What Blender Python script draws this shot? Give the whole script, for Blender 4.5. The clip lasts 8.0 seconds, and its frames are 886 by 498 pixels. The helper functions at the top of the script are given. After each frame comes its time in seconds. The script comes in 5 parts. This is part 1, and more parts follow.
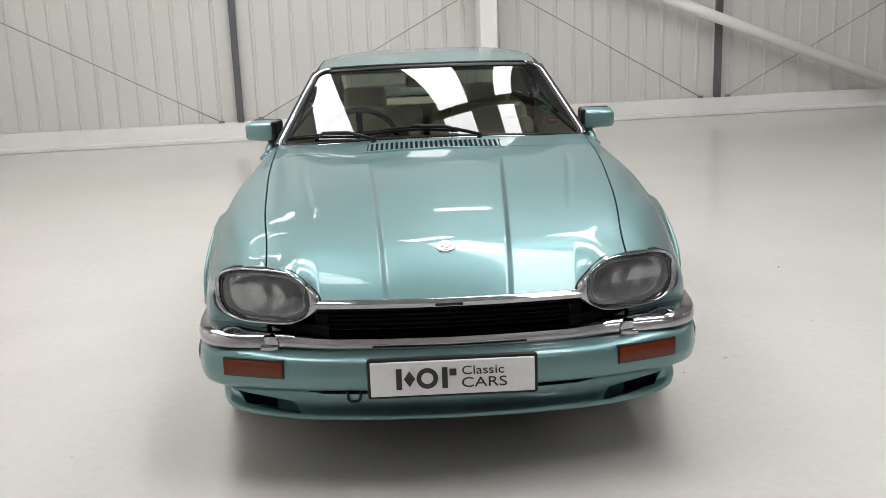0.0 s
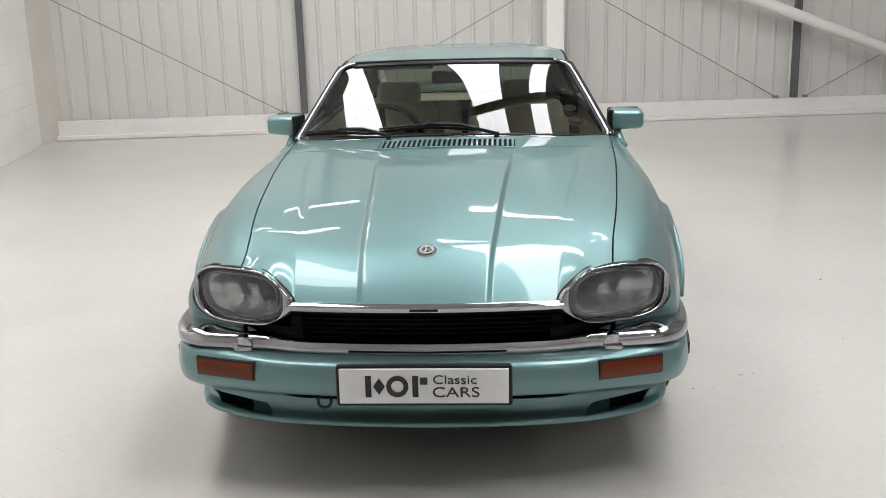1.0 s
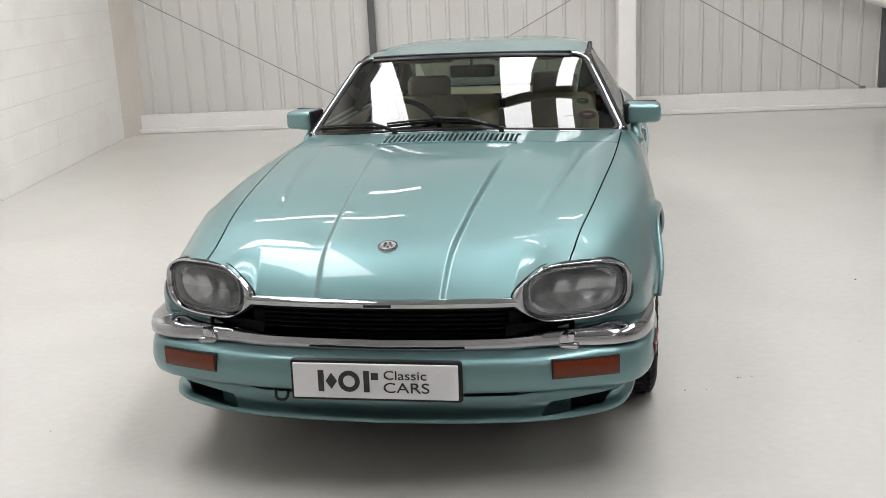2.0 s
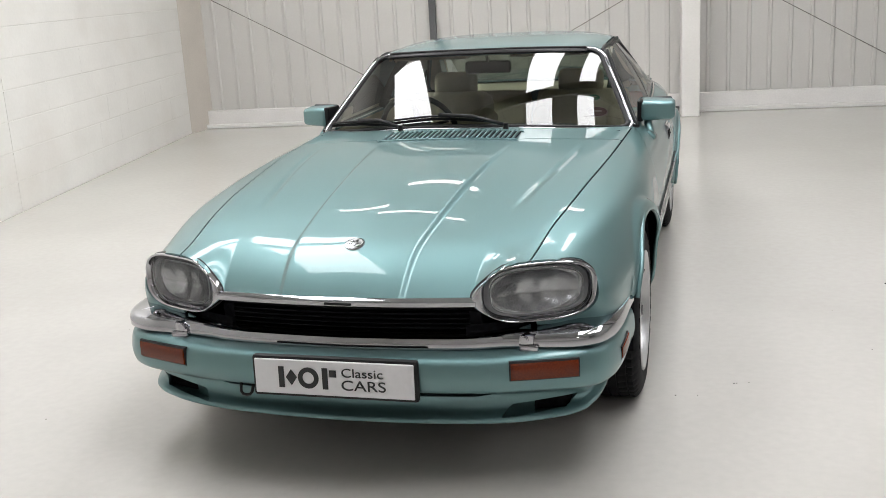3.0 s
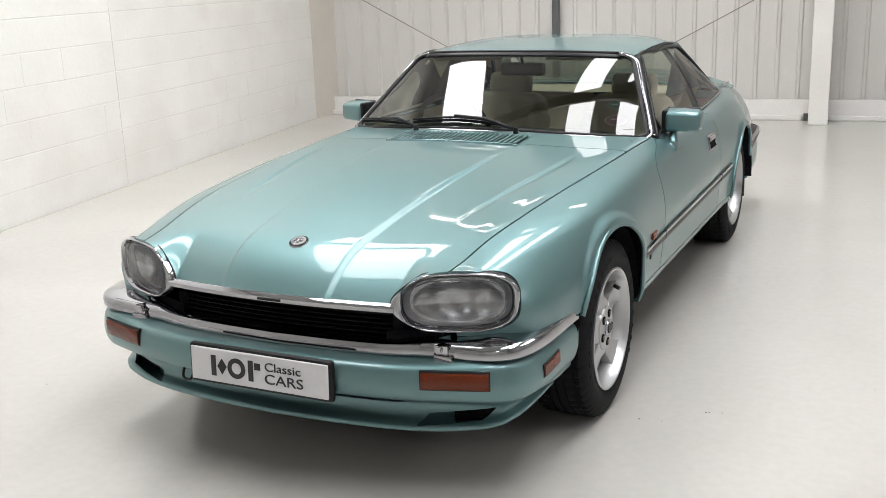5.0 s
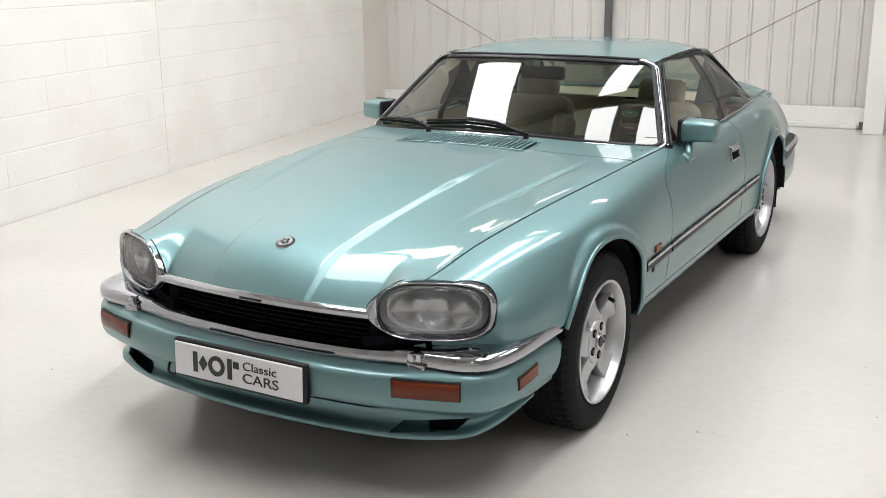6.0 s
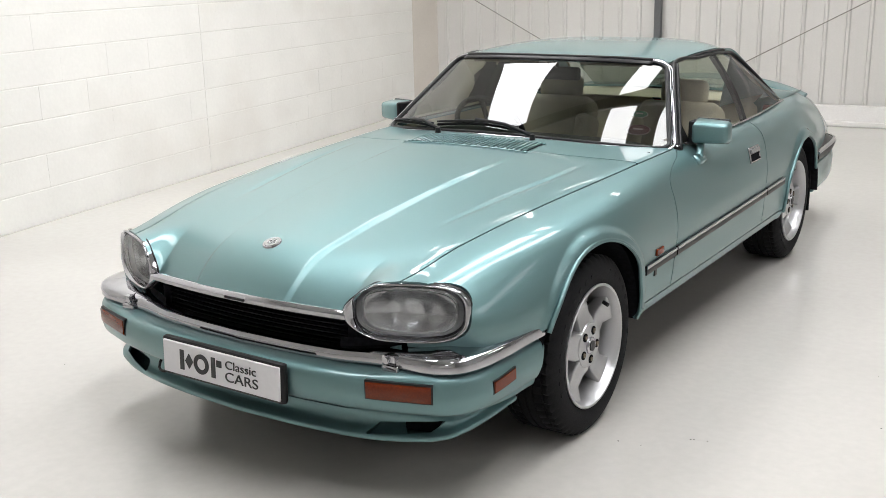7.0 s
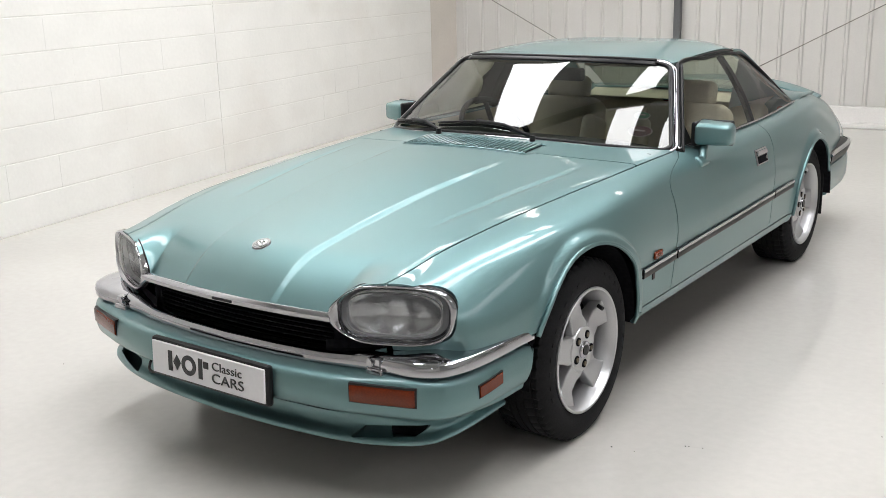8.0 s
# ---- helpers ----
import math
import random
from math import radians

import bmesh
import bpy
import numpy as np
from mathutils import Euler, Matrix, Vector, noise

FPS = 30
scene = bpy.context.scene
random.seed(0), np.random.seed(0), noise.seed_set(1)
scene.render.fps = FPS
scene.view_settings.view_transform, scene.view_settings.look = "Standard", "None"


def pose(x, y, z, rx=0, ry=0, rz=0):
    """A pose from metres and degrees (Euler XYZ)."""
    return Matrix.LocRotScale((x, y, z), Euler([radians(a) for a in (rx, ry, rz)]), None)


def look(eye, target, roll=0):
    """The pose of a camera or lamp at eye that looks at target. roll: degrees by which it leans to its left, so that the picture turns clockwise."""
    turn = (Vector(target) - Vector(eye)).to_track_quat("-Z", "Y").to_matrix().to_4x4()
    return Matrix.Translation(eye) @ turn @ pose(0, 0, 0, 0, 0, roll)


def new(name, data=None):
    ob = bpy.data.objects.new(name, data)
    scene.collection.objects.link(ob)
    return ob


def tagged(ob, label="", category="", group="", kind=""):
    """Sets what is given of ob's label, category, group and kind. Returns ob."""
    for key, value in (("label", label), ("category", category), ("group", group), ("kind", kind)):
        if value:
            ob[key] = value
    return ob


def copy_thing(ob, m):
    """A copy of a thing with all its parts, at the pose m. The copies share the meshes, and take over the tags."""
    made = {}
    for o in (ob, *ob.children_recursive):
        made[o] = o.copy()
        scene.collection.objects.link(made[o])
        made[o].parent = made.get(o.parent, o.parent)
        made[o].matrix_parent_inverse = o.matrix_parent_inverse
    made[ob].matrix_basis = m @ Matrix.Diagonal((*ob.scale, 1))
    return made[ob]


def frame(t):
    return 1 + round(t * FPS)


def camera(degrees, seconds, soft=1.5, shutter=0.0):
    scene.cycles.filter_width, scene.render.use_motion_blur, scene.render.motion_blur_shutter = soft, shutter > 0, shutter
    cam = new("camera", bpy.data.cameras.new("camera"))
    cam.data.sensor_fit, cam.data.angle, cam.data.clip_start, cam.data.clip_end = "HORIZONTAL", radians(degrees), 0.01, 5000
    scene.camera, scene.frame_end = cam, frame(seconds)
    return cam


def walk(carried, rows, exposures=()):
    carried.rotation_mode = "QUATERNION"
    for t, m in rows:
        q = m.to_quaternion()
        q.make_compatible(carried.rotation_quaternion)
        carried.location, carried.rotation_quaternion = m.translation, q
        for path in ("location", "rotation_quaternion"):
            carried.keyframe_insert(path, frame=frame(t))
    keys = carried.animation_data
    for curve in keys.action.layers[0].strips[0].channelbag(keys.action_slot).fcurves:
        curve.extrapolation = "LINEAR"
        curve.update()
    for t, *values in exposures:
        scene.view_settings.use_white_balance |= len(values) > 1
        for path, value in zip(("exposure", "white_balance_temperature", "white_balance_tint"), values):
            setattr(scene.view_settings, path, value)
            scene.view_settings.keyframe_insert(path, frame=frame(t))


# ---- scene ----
cam = camera(46.5, 8.0, soft=0.8)
PATH = [
    (0, (-0.096, -4.008, 1.577), (-0.045, -2.071, 1.082), -2.1),
    (0.5, (0.09, -3.974, 1.574), (0.046, -2.035, 1.084), -1.9),
    (1, (0.263, -3.89, 1.576), (0.136, -1.959, 1.073), -1.6),
    (1.5, (0.497, -3.871, 1.57), (0.263, -1.949, 1.067), -2.2),
    (1.7, (0.6, -3.854, 1.572), (0.321, -1.939, 1.066), -2.3),
    (2.8, (1.088, -3.739, 1.569), (0.588, -1.872, 1.054), -3.5),
    (3, (1.151, -3.711, 1.555), (0.623, -1.851, 1.044), -3.3),
    (3.5, (1.321, -3.662, 1.568), (0.721, -1.826, 1.048), -2.8),
    (4, (1.543, -3.596, 1.569), (0.844, -1.795, 1.05), -3.0),
    (4.5, (1.731, -3.515, 1.563), (0.947, -1.748, 1.049), -2.8),
    (6, (2.088, -3.284, 1.611), (1.128, -1.612, 1.082), -0.7),
    (6.5, (2.212, -3.204, 1.608), (1.188, -1.569, 1.081), -1.0),
    (7, (2.329, -3.124, 1.61), (1.249, -1.525, 1.083), -1.3),
    (7.5, (2.388, -3.066, 1.619), (1.278, -1.489, 1.088), -1.2),
    (8, (2.413, -3.024, 1.6), (1.288, -1.456, 1.077), -1.4),
]
walk(cam, [(t, look(eye, target, roll)) for t, eye, target, roll in PATH],
     exposures=[(0.0, -0.02), (3.0, -0.03), (4.5, 0.04), (6.5, 0.14), (8.0, 0.08)])

# ---------------------------------------------------------------- light
world = bpy.data.worlds.new("sky")
scene.world = world
world.use_nodes = True
wt = world.node_tree
sky = wt.nodes.new("ShaderNodeTexSky")
sky.sky_type = 'NISHITA'
sky.sun_disc = False
sky.sun_elevation, sky.sun_rotation = radians(45), radians(200)
wt.links.new(sky.outputs[0], wt.nodes["Background"].inputs[0])
wt.nodes["Background"].inputs[1].default_value = 0.1
scene.view_settings.exposure = 0.0


# ---------------------------------------------------------------- materials
def mat(name, color, rough=0.5, metal=0.0, coat=0.0, coat_rough=0.03, spec=0.5, vary=0.0, vary_scale=3.0, grain=0.0, grain_scale=60.0,
        bump=0.0, bump_scale=80.0, rough_vary=0.0, emit=None, per_object=0.0, stain=None, stain_scale=1.2, stain_amount=0.0):
    """Principled surface with broad variation, fine grain, fine relief and stains."""
    m = bpy.data.materials.new(name)
    m.use_nodes = True
    t = m.node_tree
    b = t.nodes["Principled BSDF"]
    b.inputs["Base Color"].default_value = (*color, 1)
    b.inputs["Roughness"].default_value = rough
    b.inputs["Metallic"].default_value = metal
    b.inputs["Coat Weight"].default_value = coat
    b.inputs["Coat Roughness"].default_value = coat_rough
    b.inputs["Specular IOR Level"].default_value = spec
    if emit:
        b.inputs["Emission Color"].default_value = (*emit[0], 1)
        b.inputs["Emission Strength"].default_value = emit[1]
    co = t.nodes.new("ShaderNodeTexCoord")
    geo = t.nodes.new("ShaderNodeNewGeometry")

    def noise_tex(scale, detail=4):
        n = t.nodes.new("ShaderNodeTexNoise")
        n.inputs["Scale"].default_value, n.inputs["Detail"].default_value = scale, detail
        t.links.new(geo.outputs["Position"], n.inputs["Vector"])
        return n

    def scaled(out, lo, hi):
        r = t.nodes.new("ShaderNodeMapRange")
        r.inputs[1].default_value, r.inputs[2].default_value = 0.3, 0.7
        r.inputs[3].default_value, r.inputs[4].default_value = lo, hi
        t.links.new(out, r.inputs[0])
        return r.outputs[0]

    value = None
    for amount, scale in ((vary, vary_scale), (grain, grain_scale)):
        if amount:
            v = scaled(noise_tex(scale).outputs[0], 1 - amount, 1 + amount)
            if value is None:
                value = v
            else:
                mm = t.nodes.new("ShaderNodeMath")
                mm.operation = 'MULTIPLY'
                t.links.new(value, mm.inputs[0])
                t.links.new(v, mm.inputs[1])
                value = mm.outputs[0]
    if per_object:
        oi = t.nodes.new("ShaderNodeObjectInfo")
        r = t.nodes.new("ShaderNodeMapRange")
        r.inputs[3].default_value, r.inputs[4].default_value = 1 - per_object, 1 + per_object
        t.links.new(oi.outputs["Random"], r.inputs[0])
        if value is None:
            value = r.outputs[0]
        else:
            mm = t.nodes.new("ShaderNodeMath")
            mm.operation = 'MULTIPLY'
            t.links.new(value, mm.inputs[0])
            t.links.new(r.outputs[0], mm.inputs[1])
            value = mm.outputs[0]
    col = None
    if value is not None:
        h = t.nodes.new("ShaderNodeHueSaturation")
        h.inputs["Color"].default_value = (*color, 1)
        t.links.new(value, h.inputs["Value"])
        col = h.outputs[0]
    if stain:
        mx = t.nodes.new("ShaderNodeMix")
        mx.data_type = 'RGBA'
        n = noise_tex(stain_scale, 8)
        r = t.nodes.new("ShaderNodeMapRange")
        r.inputs[1].default_value, r.inputs[2].default_value = 0.52, 0.75
        r.inputs[3].default_value, r.inputs[4].default_value = 0.0, stain_amount
        t.links.new(n.outputs[0], r.inputs[0])
        t.links.new(r.outputs[0], mx.inputs[0])
        if col is not None:
            t.links.new(col, mx.inputs[6])
        else:
            mx.inputs[6].default_value = (*color, 1)
        mx.inputs[7].default_value = (*stain, 1)
        col = mx.outputs[2]
    if col is not None:
        t.links.new(col, b.inputs["Base Color"])
    if rough_vary:
        v = scaled(noise_tex(2.3, 6).outputs[0], rough - rough_vary, rough + rough_vary)
        t.links.new(v, b.inputs["Roughness"])
    if bump:
        bp = t.nodes.new("ShaderNodeBump")
        bp.inputs["Strength"].default_value = 1.0
        bp.inputs["Distance"].default_value = bump
        t.links.new(noise_tex(bump_scale, 5).outputs[0], bp.inputs["Height"])
        t.links.new(bp.outputs[0], b.inputs["Normal"])
    return m


def glass(name, tint, ior=1.5, gloss_rough=0.0):
    """Thin pane: tinted see-through with a clear reflection by the angle."""
    m = bpy.data.materials.new(name)
    m.use_nodes = True
    t = m.node_tree
    t.nodes.remove(t.nodes["Principled BSDF"])
    tr = t.nodes.new("ShaderNodeBsdfTransparent")
    tr.inputs[0].default_value = (*tint, 1)
    gl = t.nodes.new("ShaderNodeBsdfGlossy")
    gl.inputs["Roughness"].default_value = gloss_rough
    fr = t.nodes.new("ShaderNodeFresnel")
    fr.inputs[0].default_value = ior
    mx = t.nodes.new("ShaderNodeMixShader")
    t.links.new(fr.outputs[0], mx.inputs[0])
    t.links.new(tr.outputs[0], mx.inputs[1])
    t.links.new(gl.outputs[0], mx.inputs[2])
    t.links.new(mx.outputs[0], t.nodes["Material Output"].inputs[0])
    return m


def car_paint():
    m = mat("green_metallic_paint", (0.158, 0.270, 0.280), rough=0.48, metal=0.90, coat=0.8, coat_rough=0.035)
    m.node_tree.nodes["Principled BSDF"].inputs["Coat IOR"].default_value = 1.45
    t = m.node_tree
    b = t.nodes["Principled BSDF"]
    geo = t.nodes.new("ShaderNodeNewGeometry")
    v = t.nodes.new("ShaderNodeTexVoronoi")
    v.inputs["Scale"].default_value = 1100
    t.links.new(geo.outputs["Position"], v.inputs["Vector"])
    h = t.nodes.new("ShaderNodeHueSaturation")
    h.inputs["Color"].default_value = (0.158, 0.270, 0.280, 1)
    r = t.nodes.new("ShaderNodeMapRange")
    r.inputs[3].default_value, r.inputs[4].default_value = 0.9, 1.1
    t.links.new(v.outputs["Color"], r.inputs[0])
    t.links.new(r.outputs[0], h.inputs["Value"])
    t.links.new(h.outputs[0], b.inputs["Base Color"])
    return m


M_PAINT = car_paint()
M_CHROME = mat("chrome", (0.46, 0.46, 0.485), rough=0.045, metal=1.0, rough_vary=0.015)
M_BLACK = mat("black_trim", (0.008, 0.008, 0.009), rough=0.4, spec=0.3, grain=0.2)
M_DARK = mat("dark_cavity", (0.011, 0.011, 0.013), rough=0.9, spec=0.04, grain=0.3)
M_RUBBER = mat("rubber", (0.009, 0.009, 0.010), rough=0.75, spec=0.18, grain=0.25, grain_scale=150, bump=0.0006, bump_scale=300)
M_ALLOY = mat("silver_alloy", (0.50, 0.50, 0.51), rough=0.34, metal=0.7, coat=0.6, grain=0.05, grain_scale=300)
M_AMBER = mat("amber_lens", (0.140, 0.019, 0.002), rough=0.25, coat=0.2, spec=0.3, grain=0.25, grain_scale=200)
M_BRONZE = mat("dull_bronze", (0.17, 0.135, 0.095), rough=0.35, metal=0.9, grain=0.1)
M_WHITE = mat("white_plate", (0.78, 0.77, 0.79), rough=0.35, grain=0.02)
M_INK = mat("dark_print", (0.02, 0.02, 0.022), rough=0.4)
M_LEATHER = mat("cream_leather", (0.56, 0.49, 0.37), rough=0.5, vary=0.08, vary_scale=6, grain=0.06, grain_scale=120, bump=0.001, bump_scale=260)
M_OLIVE = mat("dark_green_carpet", (0.03, 0.04, 0.03), rough=0.9, grain=0.3, grain_scale=200)
M_GLASS = glass("tinted_glass", (0.37, 0.415, 0.37), 1.75)
M_SIDEGLASS = glass("pale_side_glass", (0.86, 0.90, 0.87))
M_CLEAR = glass("clear_lens", (0.80, 0.81, 0.82), 1.5)
M_REFL = mat("lamp_reflector", (0.62, 0.62, 0.63), rough=0.26, metal=0.85, vary=0.25, vary_scale=18, bump=0.0012, bump_scale=45)
M_LAMPRING = mat("lamp_ring", (0.60, 0.60, 0.61), rough=0.3, metal=0.6, vary=0.15, vary_scale=20)
M_FLOOR = mat("floor_paint", (0.53, 0.512, 0.482), rough=0.22, coat=0.3, coat_rough=0.06, vary=0.03, vary_scale=0.9, grain=0.025, grain_scale=25,
              bump=0.00015, bump_scale=3.0, stain=(0.44, 0.42, 0.39), stain_amount=0.35, stain_scale=0.7)
M_BLOCK = mat("white_painted_block", (0.82, 0.808, 0.772), rough=0.55, vary=0.03, vary_scale=2, grain=0.015, grain_scale=40, bump=0.0007, bump_scale=30,
              per_object=0.008, stain=(0.68, 0.63, 0.57), stain_amount=0.4, stain_scale=1.1)
M_MORTAR = mat("white_painted_mortar", (0.79, 0.775, 0.735), rough=0.7, grain=0.06, bump=0.003)
M_CLAD = mat("light_grey_cladding", (0.58, 0.565, 0.54), rough=0.4, vary=0.04, vary_scale=0.8, grain=0.02, stain=(0.56, 0.54, 0.51), stain_amount=0.25)
M_PLINTH = mat("pale_painted_concrete", (0.72, 0.70, 0.685), rough=0.5, vary=0.04, grain=0.03, bump=0.0008)
M_STEELW = mat("white_painted_steel", (0.76, 0.74, 0.71), rough=0.4, vary=0.03, grain=0.02)
M_STEELD = mat("dark_grey_steel", (0.09, 0.092, 0.095), rough=0.5, vary=0.1, grain=0.1)
M_RETURN = mat("beige_return", (0.60, 0.555, 0.50), rough=0.6, vary=0.05, vary_scale=1.5, grain=0.03)
M_CABLE = mat("grey_rod", (0.22, 0.205, 0.19), rough=0.5, metal=0.5, grain=0.2)
M_EAST = mat("dull_grey_wall", (0.46, 0.46, 0.45), rough=0.6, vary=0.06, vary_scale=0.7)
M_ROOF = mat("roof_liner", (0.55, 0.55, 0.54), rough=0.5, vary=0.04)
M_ROOFLIGHT = mat("translucent_rooflight", (0.8, 0.8, 0.8), rough=0.5, emit=((0.985, 0.985, 1.0), 11.6))
# dim glow of the added fill panel over the east side
M_FILLPANEL = mat("dim_fill_panel", (0.7, 0.7, 0.68), rough=0.6, emit=((0.985, 0.985, 1.0), 2.7))
M_TUBE = mat("lamp_tube", (0.8, 0.8, 0.8), rough=0.5, emit=((1.0, 0.97, 0.92), 15))


# ---------------------------------------------------------------- mesh tools
def link_mesh(name, verts, faces, material, parent=None, label="", smooth=False):
    me = bpy.data.meshes.new(name)
    me.from_pydata([tuple(map(float, v)) for v in verts], [], [tuple(f) for f in faces])
    me.materials.append(material)
    if smooth:
        me.polygons.foreach_set("use_smooth", [True] * len(me.polygons))
    me.update()
    ob = new(name, me)
    if parent:
        ob.parent = parent
    if label:
        ob["label"] = label
    return ob


def part(name, bm, material, parent=None, label="", smooth=False):
    me = bpy.data.meshes.new(name)
    bmesh.ops.recalc_face_normals(bm, faces=bm.faces)
    bm.to_mesh(me)
    bm.free()
    me.materials.append(material)
    if smooth:
        me.polygons.foreach_set("use_smooth", [True] * len(me.polygons))
        me.set_sharp_from_angle(angle=radians(40))
    ob = new(name, me)
    if parent:
        ob.parent = parent
    if label:
        ob["label"] = label
    return ob


def empty(name, m=None, **tags):
    ob = new(name)
    ob.empty_display_size = 0.1
    if m is not None:
        ob.matrix_world = m
    return tagged(ob, **tags)


def box_bm(lo, hi, bevel=0.0, segs=2, m=None, bm=None):
    own = bmesh.new()
    r = bmesh.ops.create_cube(own, size=1)
    for v in own.verts:
        v.co = Vector([lo[i] + (v.co[i] + 0.5) * (hi[i] - lo[i]) for i in range(3)])
    if bevel:
        bmesh.ops.bevel(own, geom=own.edges[:], offset=bevel, segments=segs, affect='EDGES', profile=0.5)
    if m is not None:
        bmesh.ops.transform(own, matrix=m, verts=own.verts)
    if bm is None:
        return own
    tmp = bpy.data.meshes.new("tmp")
    own.to_mesh(tmp)
    own.free()
    bm.from_mesh(tmp)
    bpy.data.meshes.remove(tmp)
    return bm


def cyl_bm(p, q, r, segs=16, r2=None, bevel=0.0):
    p, q = Vector(p), Vector(q)
    bm = bmesh.new()
    d = q - p
    bmesh.ops.create_cone(bm, cap_ends=True, segments=segs, radius1=r, radius2=r if r2 is None else r2, depth=d.length)
    if bevel:
        bmesh.ops.bevel(bm, geom=[e for e in bm.edges if len(e.link_faces) == 2 and max(len(f.verts) for f in e.link_faces) > 4], offset=bevel, segments=2, affect='EDGES')
    bmesh.ops.transform(bm, matrix=Matrix.Translation((p + q) / 2) @ d.to_track_quat('Z', 'Y').to_matrix().to_4x4(), verts=bm.verts)
    return bm


def grid_faces(nr, nc, close=False):
    return [(i * nc + j, i * nc + (j + 1) % nc, (i + 1) * nc + (j + 1) % nc, (i + 1) * nc + j) for i in range(nr - 1) for j in range(nc if close else nc - 1)]


def tube(name, pts, r, material, parent=None, label="", segs=10, flat=1.0, up=(0, 0, 1)):
    """A rounded bar swept along points; flat squeezes it along 'up'."""
    pts = [Vector(p) for p in pts]
    verts = []
    n = len(pts)
    for i, p in enumerate(pts):
        d = (pts[min(i + 1, n - 1)] - pts[max(i - 1, 0)]).normalized()
        side = d.cross(Vector(up)).normalized()
        u = side.cross(d).normalized()
        for k in range(segs):
            a = 2 * math.pi * k / segs
            verts.append(p + side * (r * math.cos(a)) + u * (r * flat * math.sin(a)))
    faces = grid_faces(n, segs, True) + [tuple(range(segs - 1, -1, -1)), tuple(range((n - 1) * segs, n * segs))]
    return link_mesh(name, verts, faces, material, parent, label, smooth=True)


def sweep(name, pts, profile, frames, material, parent=None, label="", smooth=True, closed=True, cap=True):
    """profile: (a, b) pairs; frames: (a_axis, b_axis) vectors at each point."""
    verts = []
    for p, (ax, bx) in zip(pts, frames):
        for a, b in profile:
            verts.append(Vector(p) + Vector(ax) * a + Vector(bx) * b)
    n = len(profile)
    faces = grid_faces(len(pts), n, closed)
    if cap and closed:
        faces += [tuple(range(n - 1, -1, -1)), tuple(range((len(pts) - 1) * n, len(pts) * n))]
    ob = link_mesh(name, verts, faces, material, parent, label, smooth)
    if smooth:
        ob.data.set_sharp_from_angle(angle=radians(40))
    return ob


def spline(xs, ys):
    """Smooth curve through rows; takes arrays."""
    xs, ys = np.array(xs, float), np.array(ys, float)
    h = np.diff(xs)
    s = np.diff(ys) / h
    m = np.zeros(len(xs))
    m[0], m[-1] = s[0], s[-1]
    for i in range(1, len(xs) - 1):
        m[i] = (s[i - 1] * h[i] + s[i] * h[i - 1]) / (h[i - 1] + h[i])

    def f(x):
        x = np.asarray(x, float)
        i = np.clip(np.searchsorted(xs, x) - 1, 0, len(xs) - 2)
        t = np.clip((x - xs[i]) / h[i], -0.5, 1.5)
        return ((2 * t ** 3 - 3 * t ** 2 + 1) * ys[i] + (t ** 3 - 2 * t ** 2 + t) * h[i] * m[i] + (-2 * t ** 3 + 3 * t ** 2) * ys[i + 1] + (t ** 3 - t ** 2) * h[i] * m[i + 1])
    return f


def smoothstep(a, b, x):
    t = np.clip((x - a) / (b - a), 0, 1)
    return t * t * (3 - 2 * t)


# ---------------------------------------------------------------- the hall
def back_y(x):
    return 7.52 + 0.11 * x


def left_x(y):
    return -3.52 - 0.17 * y


HALL_H = 4.9
BACK_A = math.atan(0.11)


def slab(name, corners, z0, z1, material, label="", kind="structure"):
    n = len(corners)
    verts = [(x, y, z0) for x, y in corners] + [(x, y, z1) for x, y in corners]
    faces = [tuple(range(n - 1, -1, -1)), tuple(range(n, 2 * n))] + [(i, (i + 1) % n, n + (i + 1) % n, n + i) for i in range(n)]
    return tagged(link_mesh(name, verts, faces, material), label=label, kind=kind, category=name.split("_")[0])


slab("floor", [(-14, -13), (13, -13), (13, 10), (-14, 10)], -0.2, 0.0, M_FLOOR, "glossy pale grey painted concrete floor")

# wall of painted blocks, backing; the blocks themselves come last in the file
Y0, Y1 = -1.35, 6.72
slab("wall_west", [(left_x(-12) - 0.012, -12), (left_x(Y1) - 0.012, Y1), (left_x(Y1) - 0.3, Y1), (left_x(-12) - 0.3, -12)], 0, HALL_H, M_MORTAR,
     "white painted concrete block wall")
slab("wall_return", [(left_x(Y1) - 0.012, Y1 + 0.001), (-4.60, back_y(-4.7) + 0.2), (-4.9, back_y(-4.7) + 0.2), (left_x(Y1) - 0.3, Y1 + 0.001)], 0, HALL_H, M_RETURN,
     "plain beige return at the corner of the hall")
# east and south walls, out of view: tones chosen for bounce on the car
slab("wall_east", [(9.0, -12), (9.2, -12), (9.2, 9.5), (9.0, 9.5)], 0, HALL_H, M_EAST, "dull grey wall out of view closing the hall")
slab("wall_south", [(-3, -10.2), (9.2, -10.2), (9.2, -10), (-3, -10)], 0, HALL_H, M_STEELW, "plain light wall closing the hall")


